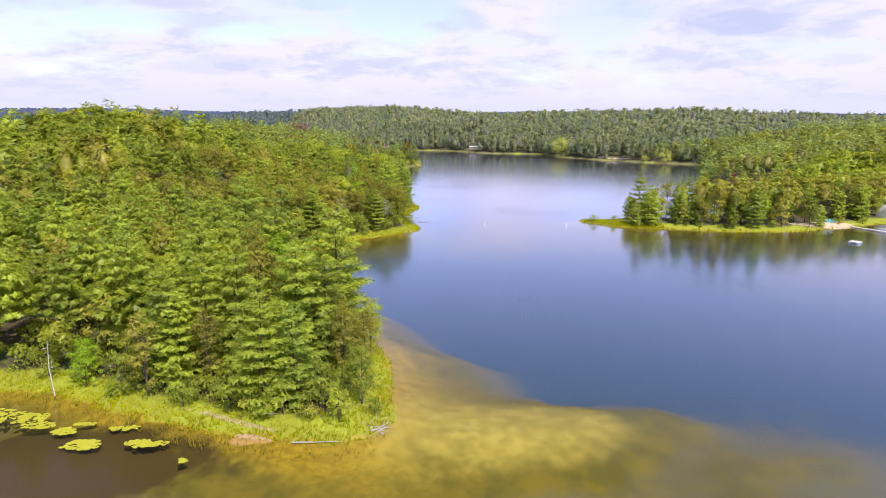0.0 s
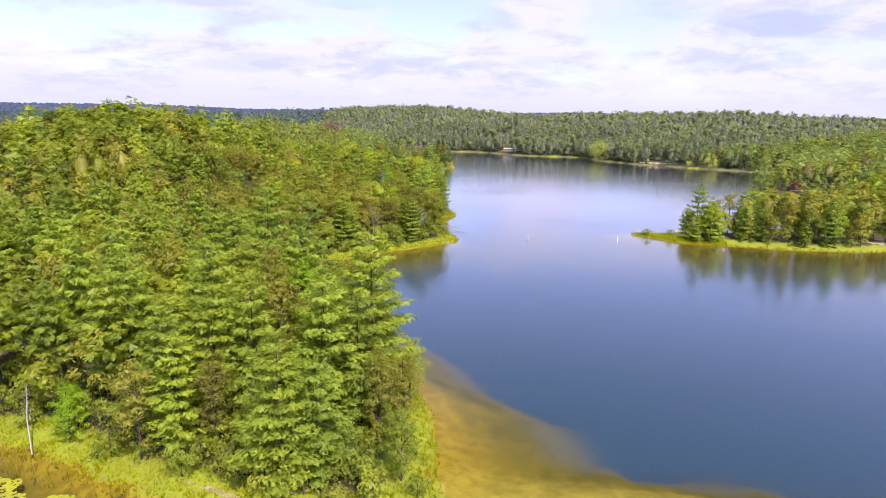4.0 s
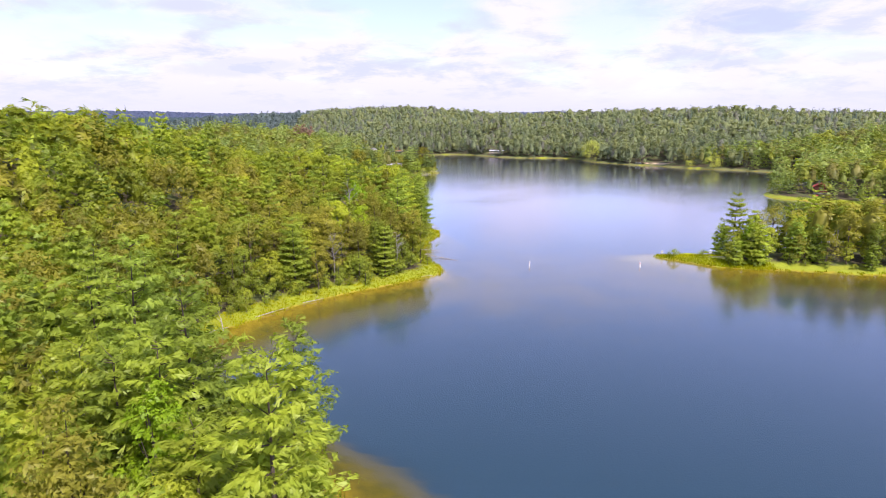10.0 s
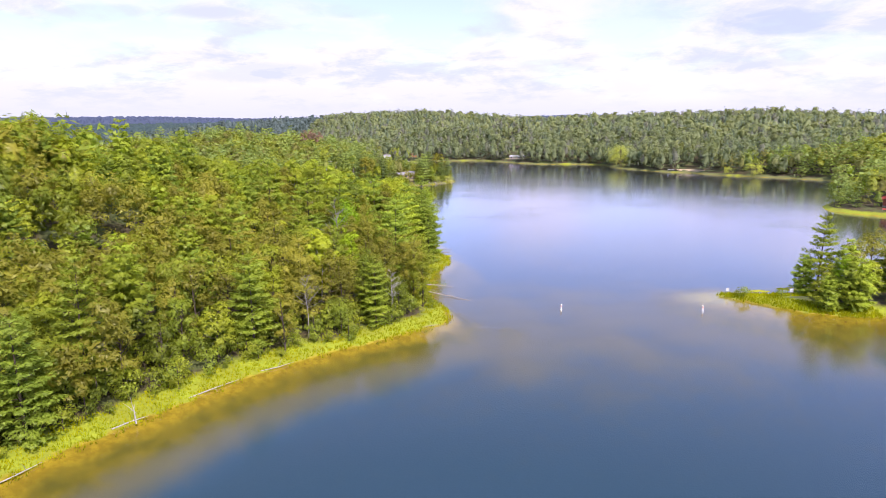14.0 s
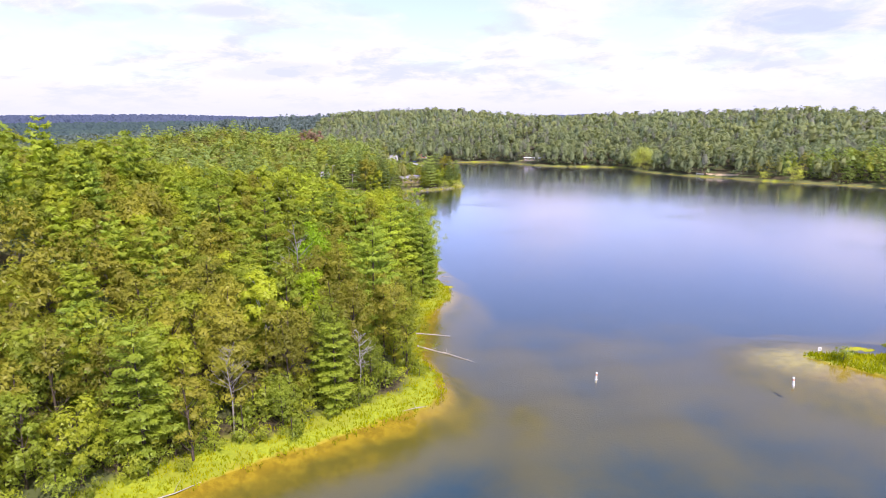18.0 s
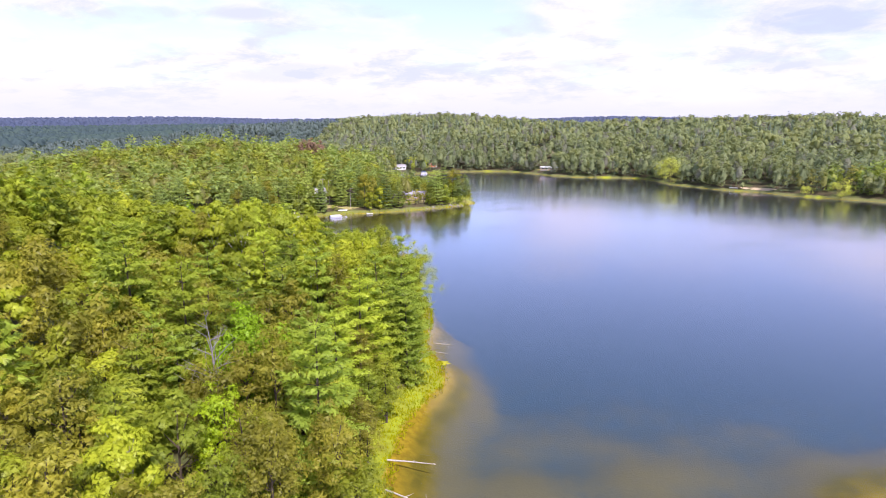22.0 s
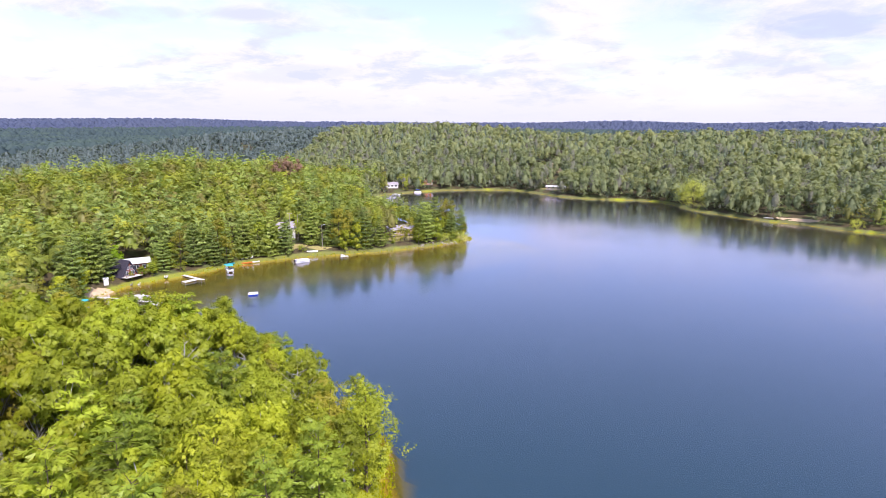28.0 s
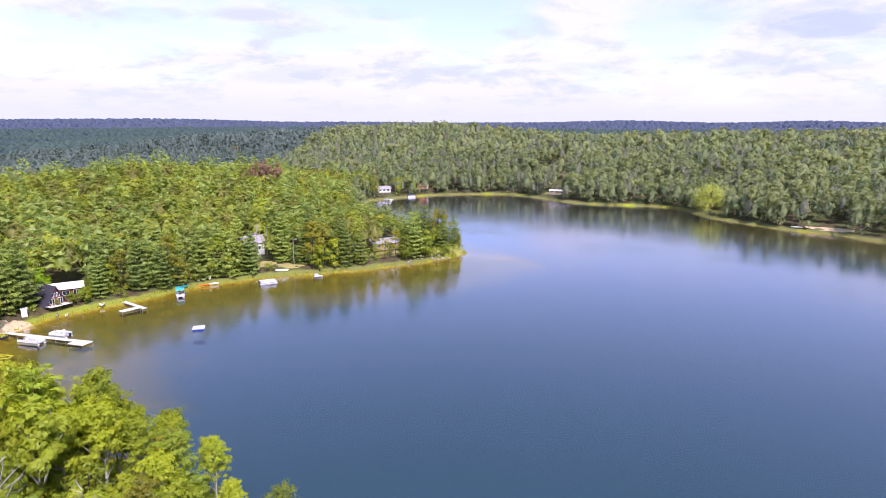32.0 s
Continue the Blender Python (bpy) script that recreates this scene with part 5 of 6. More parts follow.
M_STONE = plain("shore_stones", (0.36, 0.33, 0.30), 0.9, grain=3.0, vary=0.35, bump=0.6)


def glass_material():
    m, add, link = material("window_glass")
    b = add("ShaderNodeBsdfPrincipled")
    b.inputs["Base Color"].default_value, b.inputs["Roughness"].default_value = (0.03, 0.035, 0.045, 1), 0.06
    b.inputs["Specular IOR Level"].default_value = 0.7
    out = add("ShaderNodeOutputMaterial")
    link(b.outputs[0], out.inputs["Surface"])
    return m


M_GLASS = glass_material()


def box(size, at=(0, 0, 0), turn=(0, 0, 0), bevel=0.03):
    """A bevelled block, centred on the place given."""
    bm = bmesh.new()
    bmesh.ops.create_cube(bm, size=1.0)
    bmesh.ops.scale(bm, vec=size, verts=bm.verts)
    b = min(bevel, min(size) * 0.3)
    bmesh.ops.bevel(bm, geom=bm.edges[:], offset=b, segments=1, affect="EDGES")
    bmesh.ops.transform(bm, matrix=pose(*at, *turn), verts=bm.verts)
    return bm


def rod(r, length, at=(0, 0, 0), turn=(0, 0, 0), sides=10, r2=None, cap=0.25):
    """A round bar along its own z with slightly rounded ends."""
    bm = bmesh.new()
    bmesh.ops.create_cone(bm, cap_ends=True, segments=sides, radius1=r, radius2=r if r2 is None else r2, depth=length)
    ends = [e for e in bm.edges if abs(e.verts[0].co.z - e.verts[1].co.z) < 1e-6]
    bmesh.ops.bevel(bm, geom=ends, offset=min(r, r if r2 is None else max(r2, 0.01)) * cap, segments=1, affect="EDGES")
    bmesh.ops.transform(bm, matrix=pose(*at, *turn), verts=bm.verts)
    return bm


def prism(outline, depth, at=(0, 0, 0), turn=(0, 0, 0)):
    """An outline in x and z, drawn out along y."""
    bm = bmesh.new()
    a = [bm.verts.new((x, -depth / 2, z)) for x, z in outline]
    b = [bm.verts.new((x, depth / 2, z)) for x, z in outline]
    bm.faces.new(a), bm.faces.new(b[::-1])
    for i in range(len(a)):
        j = (i + 1) % len(a)
        bm.faces.new((a[j], a[i], b[i], b[j]))
    bmesh.ops.recalc_face_normals(bm, faces=bm.faces)
    bmesh.ops.transform(bm, matrix=pose(*at, *turn), verts=bm.verts)
    return bm


def level(x, y):
    return float(terrain(np.array([float(x)]), np.array([float(y)]))[0])


# ---- patches of bare ground ----


def ground_patch(name, label, cx, cy, rx, ry, mat, turn=0.0, seed=1, lift=0.06):
    """A thin sheet of sand or lawn that lies on the ground, with an uneven edge."""
    rng = np.random.default_rng(seed)
    n, rings = 36, 9
    wob = 1 + 0.16 * np.sin(np.arange(n) / n * 6.28 * 3 + rng.uniform(0, 6)) + rng.normal(0, 0.05, n)
    a = np.arange(n) / n * 2 * math.pi
    r = np.linspace(0.02, 1, rings)
    px = (r[:, None] * (np.cos(a) * wob)[None]) * rx
    py = (r[:, None] * (np.sin(a) * wob)[None]) * ry
    c, sn = math.cos(radians(turn)), math.sin(radians(turn))
    x, y = cx + px * c - py * sn, cy + px * sn + py * c
    z = terrain(x.ravel(), y.ravel()).reshape(x.shape) + lift * (1.0 - 1.6 * (r[:, None] > 0.99))
    v = np.stack([x, y, z], -1).reshape(-1, 3)
    k, j = np.meshgrid(np.arange(rings - 1), np.arange(n), indexing="ij")
    f = np.stack([k * n + j, (k + 1) * n + j, (k + 1) * n + (j + 1) % n, k * n + (j + 1) % n], -1).reshape(-1, 4)
    me = mesh_from(name, v, f)
    me.polygons.foreach_set("use_smooth", np.ones(len(me.polygons), bool))
    me.materials.append(mat)
    return tagged(new(name, me), label, "ground", kind="structure")


ground_patch("beach", "strip of pale dry sand beside the dock", -124.5, 398.5, 5.0, 3.2, M_SAND, 70, 1)
ground_patch("lawn", "dry tan lawn sloping to the lake", -86.5, 469.0, 6.5, 4.5, M_LAWN, 35, 2)
ground_patch("lawn", "dry lawn under the pines by the water", -74, 471.5, 6.5, 2.6, M_LAWN, 25, 3)
ground_patch("beach", "pale sand beach with teal chairs", 139, 222.8, 13.0, 3.4, M_SAND, 8, 4)
ground_patch("beach", "orange sand beach on the far shore", 165, 581, 11.0, 2.6, M_SAND, -32, 5)
ground_patch("clearing", "sandy clearing on the far wooded slope", 42, 782, 12.0, 17.0, M_SAND, 0, 6)
ground_patch("clearing", "sandy track down to the far shore", 43, 722, 13.0, 7.0, M_LAWN, -30, 7)
ground_patch("beach", "small sandy nub of shore on the point", -23.0, 70.2, 2.6, 0.7, M_WET_SAND, -6, 8, 0.10)
ground_patch("footpath", "worn pale footpath through the shore grass", -26.5, 74.0, 7.5, 0.42, M_LAWN, -22, 9, 0.10)
ground_patch("lawn", "olive lawn between the long low house and the lake", -44.5, 493.0, 10.0, 4.0, M_LAWN, 37, 11)
ground_patch("lawn", "patch of bare ground at the tip of the point", -17.5, 508, 4.0, 2.5, M_LAWN, 40, 10)

# ---- boats, docks and rafts ----


def dock(at, turn, length, width=1.3, platform=None, label="pale weathered board dock standing on posts in the lake"):
    d = thing("dock", label, "dock", (*at, 0.0), turn)
    n = max(2, round(length / 3.0))
    step = length / n
    for k in range(n):
        part("deck_section", box((step - 0.05, width, 0.12), (step * (k + 0.5), 0, 0.34 + 0.01 * (k % 2))), M_BOARD, d)
        for sgn in (-1, 1):
            part("post", rod(0.05, 2.4, (step * (k + 0.95), sgn * (width / 2 + 0.04), -0.60)), M_ALU, d)
    if platform:
        px, py, sx, sy = platform
        part("platform", box((sx, sy, 0.14), (px, py, 0.365)), M_BOARD, d)
        for ox in (-1, 1):
            for oy in (-1, 1):
                part("post", rod(0.05, 2.4, (px + ox * (sx / 2 - 0.1), py + oy * (sy / 2 - 0.1), -0.75)), M_ALU, d)
    return d


def pontoon_boat(at, turn, canopy=None, length=6.2, label="white pontoon boat with low rails moored at the shore"):
    b = thing("pontoon_boat", label, "boat", (*at, 0.0), turn, "boats on the lake")
    for sgn in (-1, 1):
        part("pontoon", rod(0.33, length, (0, sgn * 0.85, 0.08), (0, 90, 0), 14, cap=0.6), M_ALU, b)
    part("deck", box((length * 0.94, 2.45, 0.12), (0, 0, 0.48)), M_SEAT, b)
    for sgn in (-1, 1):
        part("side_rail", box((length * 0.86, 0.05, 0.58), (0.0, sgn * 1.2, 0.84)), M_WHITE, b)
    part("front_rail", box((0.05, 1.7, 0.58), (length * 0.43, 0, 0.84)), M_WHITE, b)
    for k, x in enumerate((-length * 0.33, length * 0.25)):
        for sgn in (-1, 1):
            part("seat", box((1.5, 0.6, 0.42), (x, sgn * 0.82, 0.76), bevel=0.08), M_WHITE if k else M_SEAT, b)
    part("console", box((0.6, 0.7, 0.95), (-0.3, -0.75, 1.0), bevel=0.08), M_WHITE, b)
    m = part("motor", box((0.5, 0.42, 0.75), (-length * 0.51, 0, 0.72), bevel=0.1), M_BLACK, b)
    part("shaft", rod(0.09, 0.9, (-length * 0.51, 0, 0.0)), M_BLACK, m)
    if canopy:
        top = prism([(-1.6, 2.2), (-1.5, 2.32), (0, 2.4), (1.5, 2.32), (1.6, 2.2), (0, 2.3)], 2.4)
        part("canopy", top, canopy, b, "stretched canvas canopy")
        for x in (-1.4, 1.4):
            for sgn in (-1, 1):
                part("canopy_pole", rod(0.025, 1.75, (x, sgn * 1.15, 1.38), sides=6), M_ALU, b)
    return b


def swim_raft(at, turn, floats, label):
    r = thing("swim_raft", label, "raft", (*at, 0.0), turn)
    part("deck", box((2.9, 2.9, 0.12), (0, 0, 0.46)), M_WHITE, r)
    for k in range(3):
        part("deck_strip", box((0.7, 2.8, 0.05), (-0.95 + 0.95 * k, 0, 0.55)), M_BOARD, r)
    for sgn in (-1, 1):
        part("float", rod(0.30, 2.8, (0, sgn * 1.1, 0.12), (0, 90, 0), 14, cap=0.5), floats, r)
        part("bumper", box((3.0, 0.1, 0.2), (0, sgn * 1.47, 0.34), bevel=0.04), floats, r)
        part("ladder_rail", rod(0.025, 1.3, (1.5, sgn * 0.22, 0.55), sides=6), M_ALU, r)
    for z in (0.15, 0.4):
        part("rung", rod(0.02, 0.44, (1.5, 0, z), (90, 0, 0), 6), M_ALU, r)
    return r


def small_boat(at, turn, mat, length=4.2, label="small open boat drawn up on the shore", name="rowing_boat", flipped=False, beam=0.7):
    """A hull with a pointed bow: thwarts inside, or keel up."""
    z = level(*at)
    b = thing(name, label, "boat", (*at, max(z, -0.05) + (0.45 if flipped else 0.05)), turn)
    bm = bmesh.new()
    rows = []
    for k in range(9):
        t = k / 8
        w = beam * math.sin(math.pi * min(1.0, 0.25 + 0.75 * (1 - t))) ** 0.6 if t < 0.98 else 0.04
        x = (t - 0.5) * length
        rows.append([bm.verts.new((x, s * w * f, h + 0.12 * t * t)) for s, f, h in ((-1, 1, 0.5), (-1, 0.85, 0.2), (-1, 0.35, 0.0), (1, 0.35, 0.0), (1, 0.85, 0.2), (1, 1, 0.5))])
    for p, q in zip(rows, rows[1:]):
        for i in range(5):
            bm.faces.new((p[i], p[i + 1], q[i + 1], q[i]))
    bm.faces.new(rows[0])
    bmesh.ops.recalc_face_normals(bm, faces=bm.faces)
    bmesh.ops.solidify(bm, geom=bm.faces[:], thickness=0.04)
    if flipped:
        bmesh.ops.rotate(bm, matrix=Matrix.Rotation(math.pi, 3, "X"), verts=bm.verts)
    part("hull", bm, mat, b)
    sgn = -1 if flipped else 1
    for x in (-length * 0.22, length * 0.15):
        part("thwart", box((0.25, beam * 1.5, 0.05), (x, 0, sgn * 0.36)), M_BOARD, b)
    return b


dock((-124.8, 395.4), -9.5, 27.0, 1.4, (25.5, -0.9, 4.6, 3.2), "long white board dock with a wide end platform")
pontoon_boat((-112.0, 389.6), -8, None, 6.6, "pontoon boat with bare seats moored beside the long dock")
pontoon_boat((-108.5, 395.2), 172, None, 5.6, "pontoon boat with dark seats tied behind the long dock")
dock((-112.2, 426.2), -30, 13.5, 1.3, (11.0, -3.2, 2.2, 5.4), "white L-shaped board dock in shallow water")
pontoon_boat((-97.8, 434.4), -60, M_TEAL, 6.0, "pontoon boat with a teal canvas canopy")
pontoon_boat((-76.6, 452.8), 35, None, 5.8, "white pontoon boat moored below the tan lawn")
dock((-64.5, 466.8), -62, 4.2, 1.3, (3.9, 0.2, 1.6, 3.0), "short white dock with a bench beside the pines")
small_boat((-123.4, 388.6), 20, M_TEAL, 4.4, "teal covered boat pulled up on the sand by the dock", "rowing_boat", flipped=True)
small_boat((-121.8, 391.0), 35, M_BLACK, 4.2, "dark canoe lying on the sand by the dock", "canoe", beam=0.45)
small_boat((-76.5, 466.0), 30, M_WHITE, 4.6, "white overturned rowing boat on the bank", flipped=True)
small_boat((-114.5, 420.8), -60, M_WHITE, 3.6, "small white boat drawn up on the grass")
small_boat((-101.2, 441.8), 40, M_TEAL, 4.0, "teal kayak lying on the shore", "kayak", beam=0.42)
small_boat((-96.2, 446.4), 30, M_ORANGE, 4.0, "orange kayak lying on the shore", "kayak", beam=0.42)
small_boat((-94.0, 448.5), 32, M_WHITE, 3.8, "pale canoe lying at the waterline", "canoe", beam=0.45)
swim_raft((-76.7, 404.3), 20, M_BLUE, "white swim raft on blue floats anchored offshore")
swim_raft((130.7, 193.5), 35, M_ALU, "white swim raft on metal floats anchored offshore")
dock((148.0, 223.4), -64, 15.0, 1.3, (14.2, 0.0, 2.6, 2.6), "grey board pier with pale handrail by the beach")
small_boat((156.5, 216.5), -30, M_WHITE, 4.6, "white motor boat tied beside the pier", "motor_boat")
pontoon_boat((170.0, 362.5), 60, M_BOATRED, 6.2, "pontoon boat with a red canopy at the wooded shore")
dock((166.5, 358.8), 70, 7.0, 1.3, None, "short grey dock at the wooded eastern shore")
small_boat((150.6, 588.0), -35, M_WHITE, 5.4, "white motor boat moored off the far shore", "motor_boat", beam=0.95)
pontoon_boat((-66.5, 710.5), 20, M_BLUE, 6.0, "pontoon boat with a blue canopy on the far bay")
dock((-84.5, 696.5), -35, 9.0, 1.4, (8.2, -1.6, 3.0, 4.0), "white dock on the far bay")
pontoon_boat((-80.0, 688.5), -30, None, 6.0, "white pontoon boat at the far dock")

# ---- houses ----


def window(parent, at, turn, w, h, mat=None):
    win = part("window", box((w + 0.22, 0.10, h + 0.22), at, (0, 0, turn), 0.02), mat or M_WHITE, parent)
    off = Matrix.Rotation(radians(turn), 3, "Z") @ Vector((0, -0.045, 0))
    for k in (-1, 1):
        side = Matrix.Rotation(radians(turn), 3, "Z") @ Vector((k * (w / 4 + 0.02), 0, 0))
        part("pane", box((w / 2 - 0.06, 0.04, h - 0.06), tuple(Vector(at) + off + side), (0, 0, turn), 0.01), M_GLASS, win)
    return win


def gable_house(name, label, at, turn, length, depth, wall, pitch, walls, roof, lake_windows=3, chimney=True):
    """A house with its long side to the front (its own -y), gable roof and eaves, on a low plinth."""
    z = level(*at)
    h = thing(name, label, "house", (*at, z - 0.1), turn)
    part("plinth", box((length + 0.1, depth + 0.1, 1.2), (0, 0, -0.3)), M_STONE, h)
    rise = depth / 2 * pitch
    part("wall", prism([(-depth / 2, 0.2), (depth / 2, 0.2), (depth / 2, wall), (0, wall + rise), (-depth / 2, wall)], length, (0, 0, 0), (0, 0, 90)), walls, h)
    over = 0.5
    for sgn in (-1, 1):
        slope = math.hypot(depth / 2 + over, (depth / 2 + over) * pitch)
        mid = ((depth / 2 + over) / 2)
        r = part("roof", box((length + 0.9, slope, 0.16), (0, sgn * mid, wall + rise - mid * pitch + 0.14), (sgn * -math.degrees(math.atan(pitch)), 0, 0), 0.03), roof, h)
        part("fascia", box((length + 0.94, 0.07, 0.22), (0, sgn * (depth / 2 + over), wall - over * pitch + 0.05)), M_WHITE, h)
        if sgn > 0 and chimney:
            part("chimney", box((0.7, 0.7, 1.6), (length * 0.22, 0.9, wall + rise + 0.3)), M_STONE, r)
    for k in range(lake_windows):
        x = (k - (lake_windows - 1) / 2) * length / (lake_windows + 0.3)
        window(h, (x, -depth / 2 - 0.04, wall * 0.55 + 0.2), 0, 1.5, 1.2)
    d = part("door", box((1.0, 0.1, 2.05), (length * 0.42, -depth / 2 - 0.04, 1.3)), M_WHITE, h)
    part("door_handle", rod(0.03, 0.14, (length * 0.42 - 0.38, -depth / 2 - 0.12, 1.3), (90, 0, 0), 6), M_BLACK, d)
    for x in (-length / 2 - 0.04, length / 2 + 0.04):
        window(h, (x, 0, wall * 0.55 + 0.2), 90 if x > 0 else -90, 1.2, 1.1)
    return h


def a_frame(at, turn):
    """A-frame cabin: steep dark roof down to the ground, red front gable with four white windows, deck."""
    z = level(*at)
    h = thing("a_frame_cabin", "a-frame cabin with steep dark roof and red gable front", "house", (*at, z - 0.1), turn)
    high, half, deep = 5.4, 3.05, 8.5
    part("front_wall", prism([(-half + 0.35, 0.1), (half - 0.35, 0.1), (0, high - 0.5)], 0.25, (0, -deep / 2 + 0.6, 0)), M_RED, h)
    part("back_wall", prism([(-half + 0.35, 0.1), (half - 0.35, 0.1), (0, high - 0.5)], 0.25, (0, deep / 2 - 0.6, 0)), M_RED, h)
    part("floor", box((half * 2 - 0.5, deep - 1.0, 0.3), (0, 0, 0.25)), M_BOARD, h)
    slope = math.hypot(high, half) + 0.3
    tilt = math.degrees(math.atan2(high, half))
    for sgn in (-1, 1):
        part("roof", box((slope, deep, 0.2), (sgn * half / 2, 0, high / 2), (0, sgn * tilt, 0), 0.03), M_DARK_ROOF, h)
        part("barge_board", box((slope, 0.12, 0.30), (sgn * half / 2, -deep / 2 - 0.05, high / 2 + 0.05), (0, sgn * tilt, 0), 0.03), M_DARK_ROOF, h)
    for x in (-0.62, 0.62):
        window(h, (x, -deep / 2 + 0.42, 3.1), 0, 0.72, 1.0)
    for x in (-1.15, 1.15):
        window(h, (x, -deep / 2 + 0.42, 1.3), 0, 1.15, 1.4)
    part("deck", box((half * 2, 2.4, 0.16), (0, -deep / 2 - 0.9, 0.32)), M_BOARD, h)
    for x in (-half + 0.2, 0.0, half - 0.2):
        part("deck_post", box((0.12, 0.12, 1.1), (x, -deep / 2 - 2.0, 0.6)), M_RED, h)
    part("deck_rail", box((half * 2, 0.08, 0.1), (0, -deep / 2 - 2.0, 1.15)), M_RED, h)
    return h


a_frame((-126.3, 414.8), 66)
gable_house("lake_house", "low red-walled house with a white metal roof", (-125.4, 420.8), 38, 8.8, 6.5, 3.4, 0.30, M_RED, M_METAL_ROOF, 3, False)
gable_house("white_house", "two-storey white house half hidden by pines", (-94.0, 482.0), 36, 8.0, 7.0, 5.2, 0.55, M_WHITE, M_GREY_ROOF, 2)
gable_house("ranch_house", "long low house with a grey shingle roof and white windows", (-45.5, 503.0), 34, 15.0, 6.6, 3.0, 0.36, M_TAN, M_GREY_ROOF, 4)
gable_house("far_house", "white cottage on the far bay shore", (-88.0, 712.5), 28, 10.0, 6.0, 3.2, 0.45, M_WHITE, M_GREY_ROOF, 3)
gable_house("boat_shed", "orange wooden boat shed on the far shore", (-62.0, 742.0), 15, 7.0, 5.0, 2.6, 0.5, M_ORANGE, M_RED, 1, False)
gable_house("beach_house", "long low white-roofed building on the far shore", (42.0, 719.0), -20, 15.0, 4.5, 2.4, 0.25, M_TAN, M_METAL_ROOF, 4, False)
gable_house("woodland_cabin", "cabin with a pale metal roof among the trees", (148.0, 262.0), 20, 10.0, 6.5, 3.0, 0.4, M_TAN, M_METAL_ROOF, 3)
gable_house("woodland_cabin", "brown cabin with a red roof by the eastern shore", (176.0, 369.0), 60, 8.5, 6.0, 3.0, 0.5, M_RED, M_BOATRED, 3)


def shed(at, turn, w, d, high, label):
    s = thing("shed", label, "shed", (*at, level(*at) - 0.05), turn)
    part("body", box((w, d, high), (0, 0, high / 2)), M_WHITE, s)
    part("roof", box((w + 0.3, d + 0.3, 0.12), (0, 0, high + 0.08), (6, 0, 0)), M_METAL_ROOF, s)
    part("door", box((w * 0.55, 0.06, high * 0.8), (0, -d / 2 - 0.03, high * 0.43)), M_WHITE, s)
    return s


shed((-125.8, 404.8), 40, 1.4, 1.3, 2.2, "narrow white shed on the sand by the dock")
shed((-108.8, 441.2), 50, 2.2, 2.0, 2.3, "small white shed at the edge of the trees")


def arch_shelter(at, turn):
    """White canvas tunnel over hoops, open at the front."""
    s = thing("arch_shelter", "tall white arched canvas boat shelter", "shelter", (*at, level(*at) - 0.05), turn)
    bm = bmesh.new()
    r, deep, n = 2.4, 6.0, 14
    rows = []
    for y in (-deep / 2, 0.0, deep / 2):
        row = []
        for k in range(n + 1):
            a = math.pi * k / n
            row.append(bm.verts.new((r * math.cos(a), y, 2.6 + r * math.sin(a))))
        rows.append([bm.verts.new((r, y, 0))] + row + [bm.verts.new((-r, y, 0))])
    for p, q in zip(rows, rows[1:]):
        for i in range(len(p) - 1):
            bm.faces.new((p[i], p[i + 1], q[i + 1], q[i]))
    bmesh.ops.solidify(bm, geom=bm.faces[:], thickness=0.06)
    part("cover", bm, M_WHITE, s)
    for y in (-deep / 2 + 0.1, deep / 2 - 0.1):
        for x in (-r + 0.1, r - 0.1):
            part("leg", rod(0.05, 2.7, (x, y, 1.35), sides=8), M_ALU, s)
    part("back_panel", box((r * 1.9, 0.06, 3.2), (0, deep / 2 - 0.2, 1.7)), M_WHITE, s)
    return s


arch_shelter((172.5, 238.5), 30)


def utility_pole(at, high, arm, label):
    p = thing("utility_pole", label, "pole", (*at, level(*at) - 0.3))
    part("shaft", rod(0.15, high, (0, 0, high / 2), sides=10, r2=0.10), M_POLE, p)
    if arm:
        a = part("crossarm", box((2.2, 0.12, 0.14), (0, 0.12, high - 0.7)), M_POLE, p)
        for x in (-0.95, 0.0, 0.95):
            part("insulator", rod(0.06, 0.2, (x, 0.12, high - 0.55), sides=8), M_WHITE, a)
    else:
        part("lamp_arm", rod(0.04, 1.2, (0.55, 0, high - 0.3), (0, 75, 0), 6), M_ALU, p)
        part("lamp_head", box((0.6, 0.3, 0.18), (1.2, 0, high - 0.15), bevel=0.05), M_WHITE, p)
    return p


utility_pole((-88.6, 474.5), 13.5, True, "tall weathered wooden utility pole on the lawn")
utility_pole((-73.8, 471.2), 10.0, False, "pale lamp pole standing near the dock")
utility_pole((-86.5, 478.5), 12.0, False, "wooden pole at the edge of the dark pines")


def garden_chair(at, turn, mat, label):
    c = thing("garden_chair", label, "chair", (*at, level(*at) + 0.06), turn, "chairs on the shore")
    part("seat", box((0.6, 0.6, 0.06), (0, 0, 0.38), (8, 0, 0)), mat, c)
    part("backrest", box((0.62, 0.06, 0.8), (0, 0.38, 0.72), (-22, 0, 0)), mat, c)
    for x in (-0.34, 0.34):
        part("armrest", box((0.12, 0.7, 0.05), (x, 0, 0.58)), mat, c)
        for y in (-0.28, 0.30):
            part("leg", box((0.07, 0.07, 0.56), (x, y, 0.28)), mat, c)
    return c


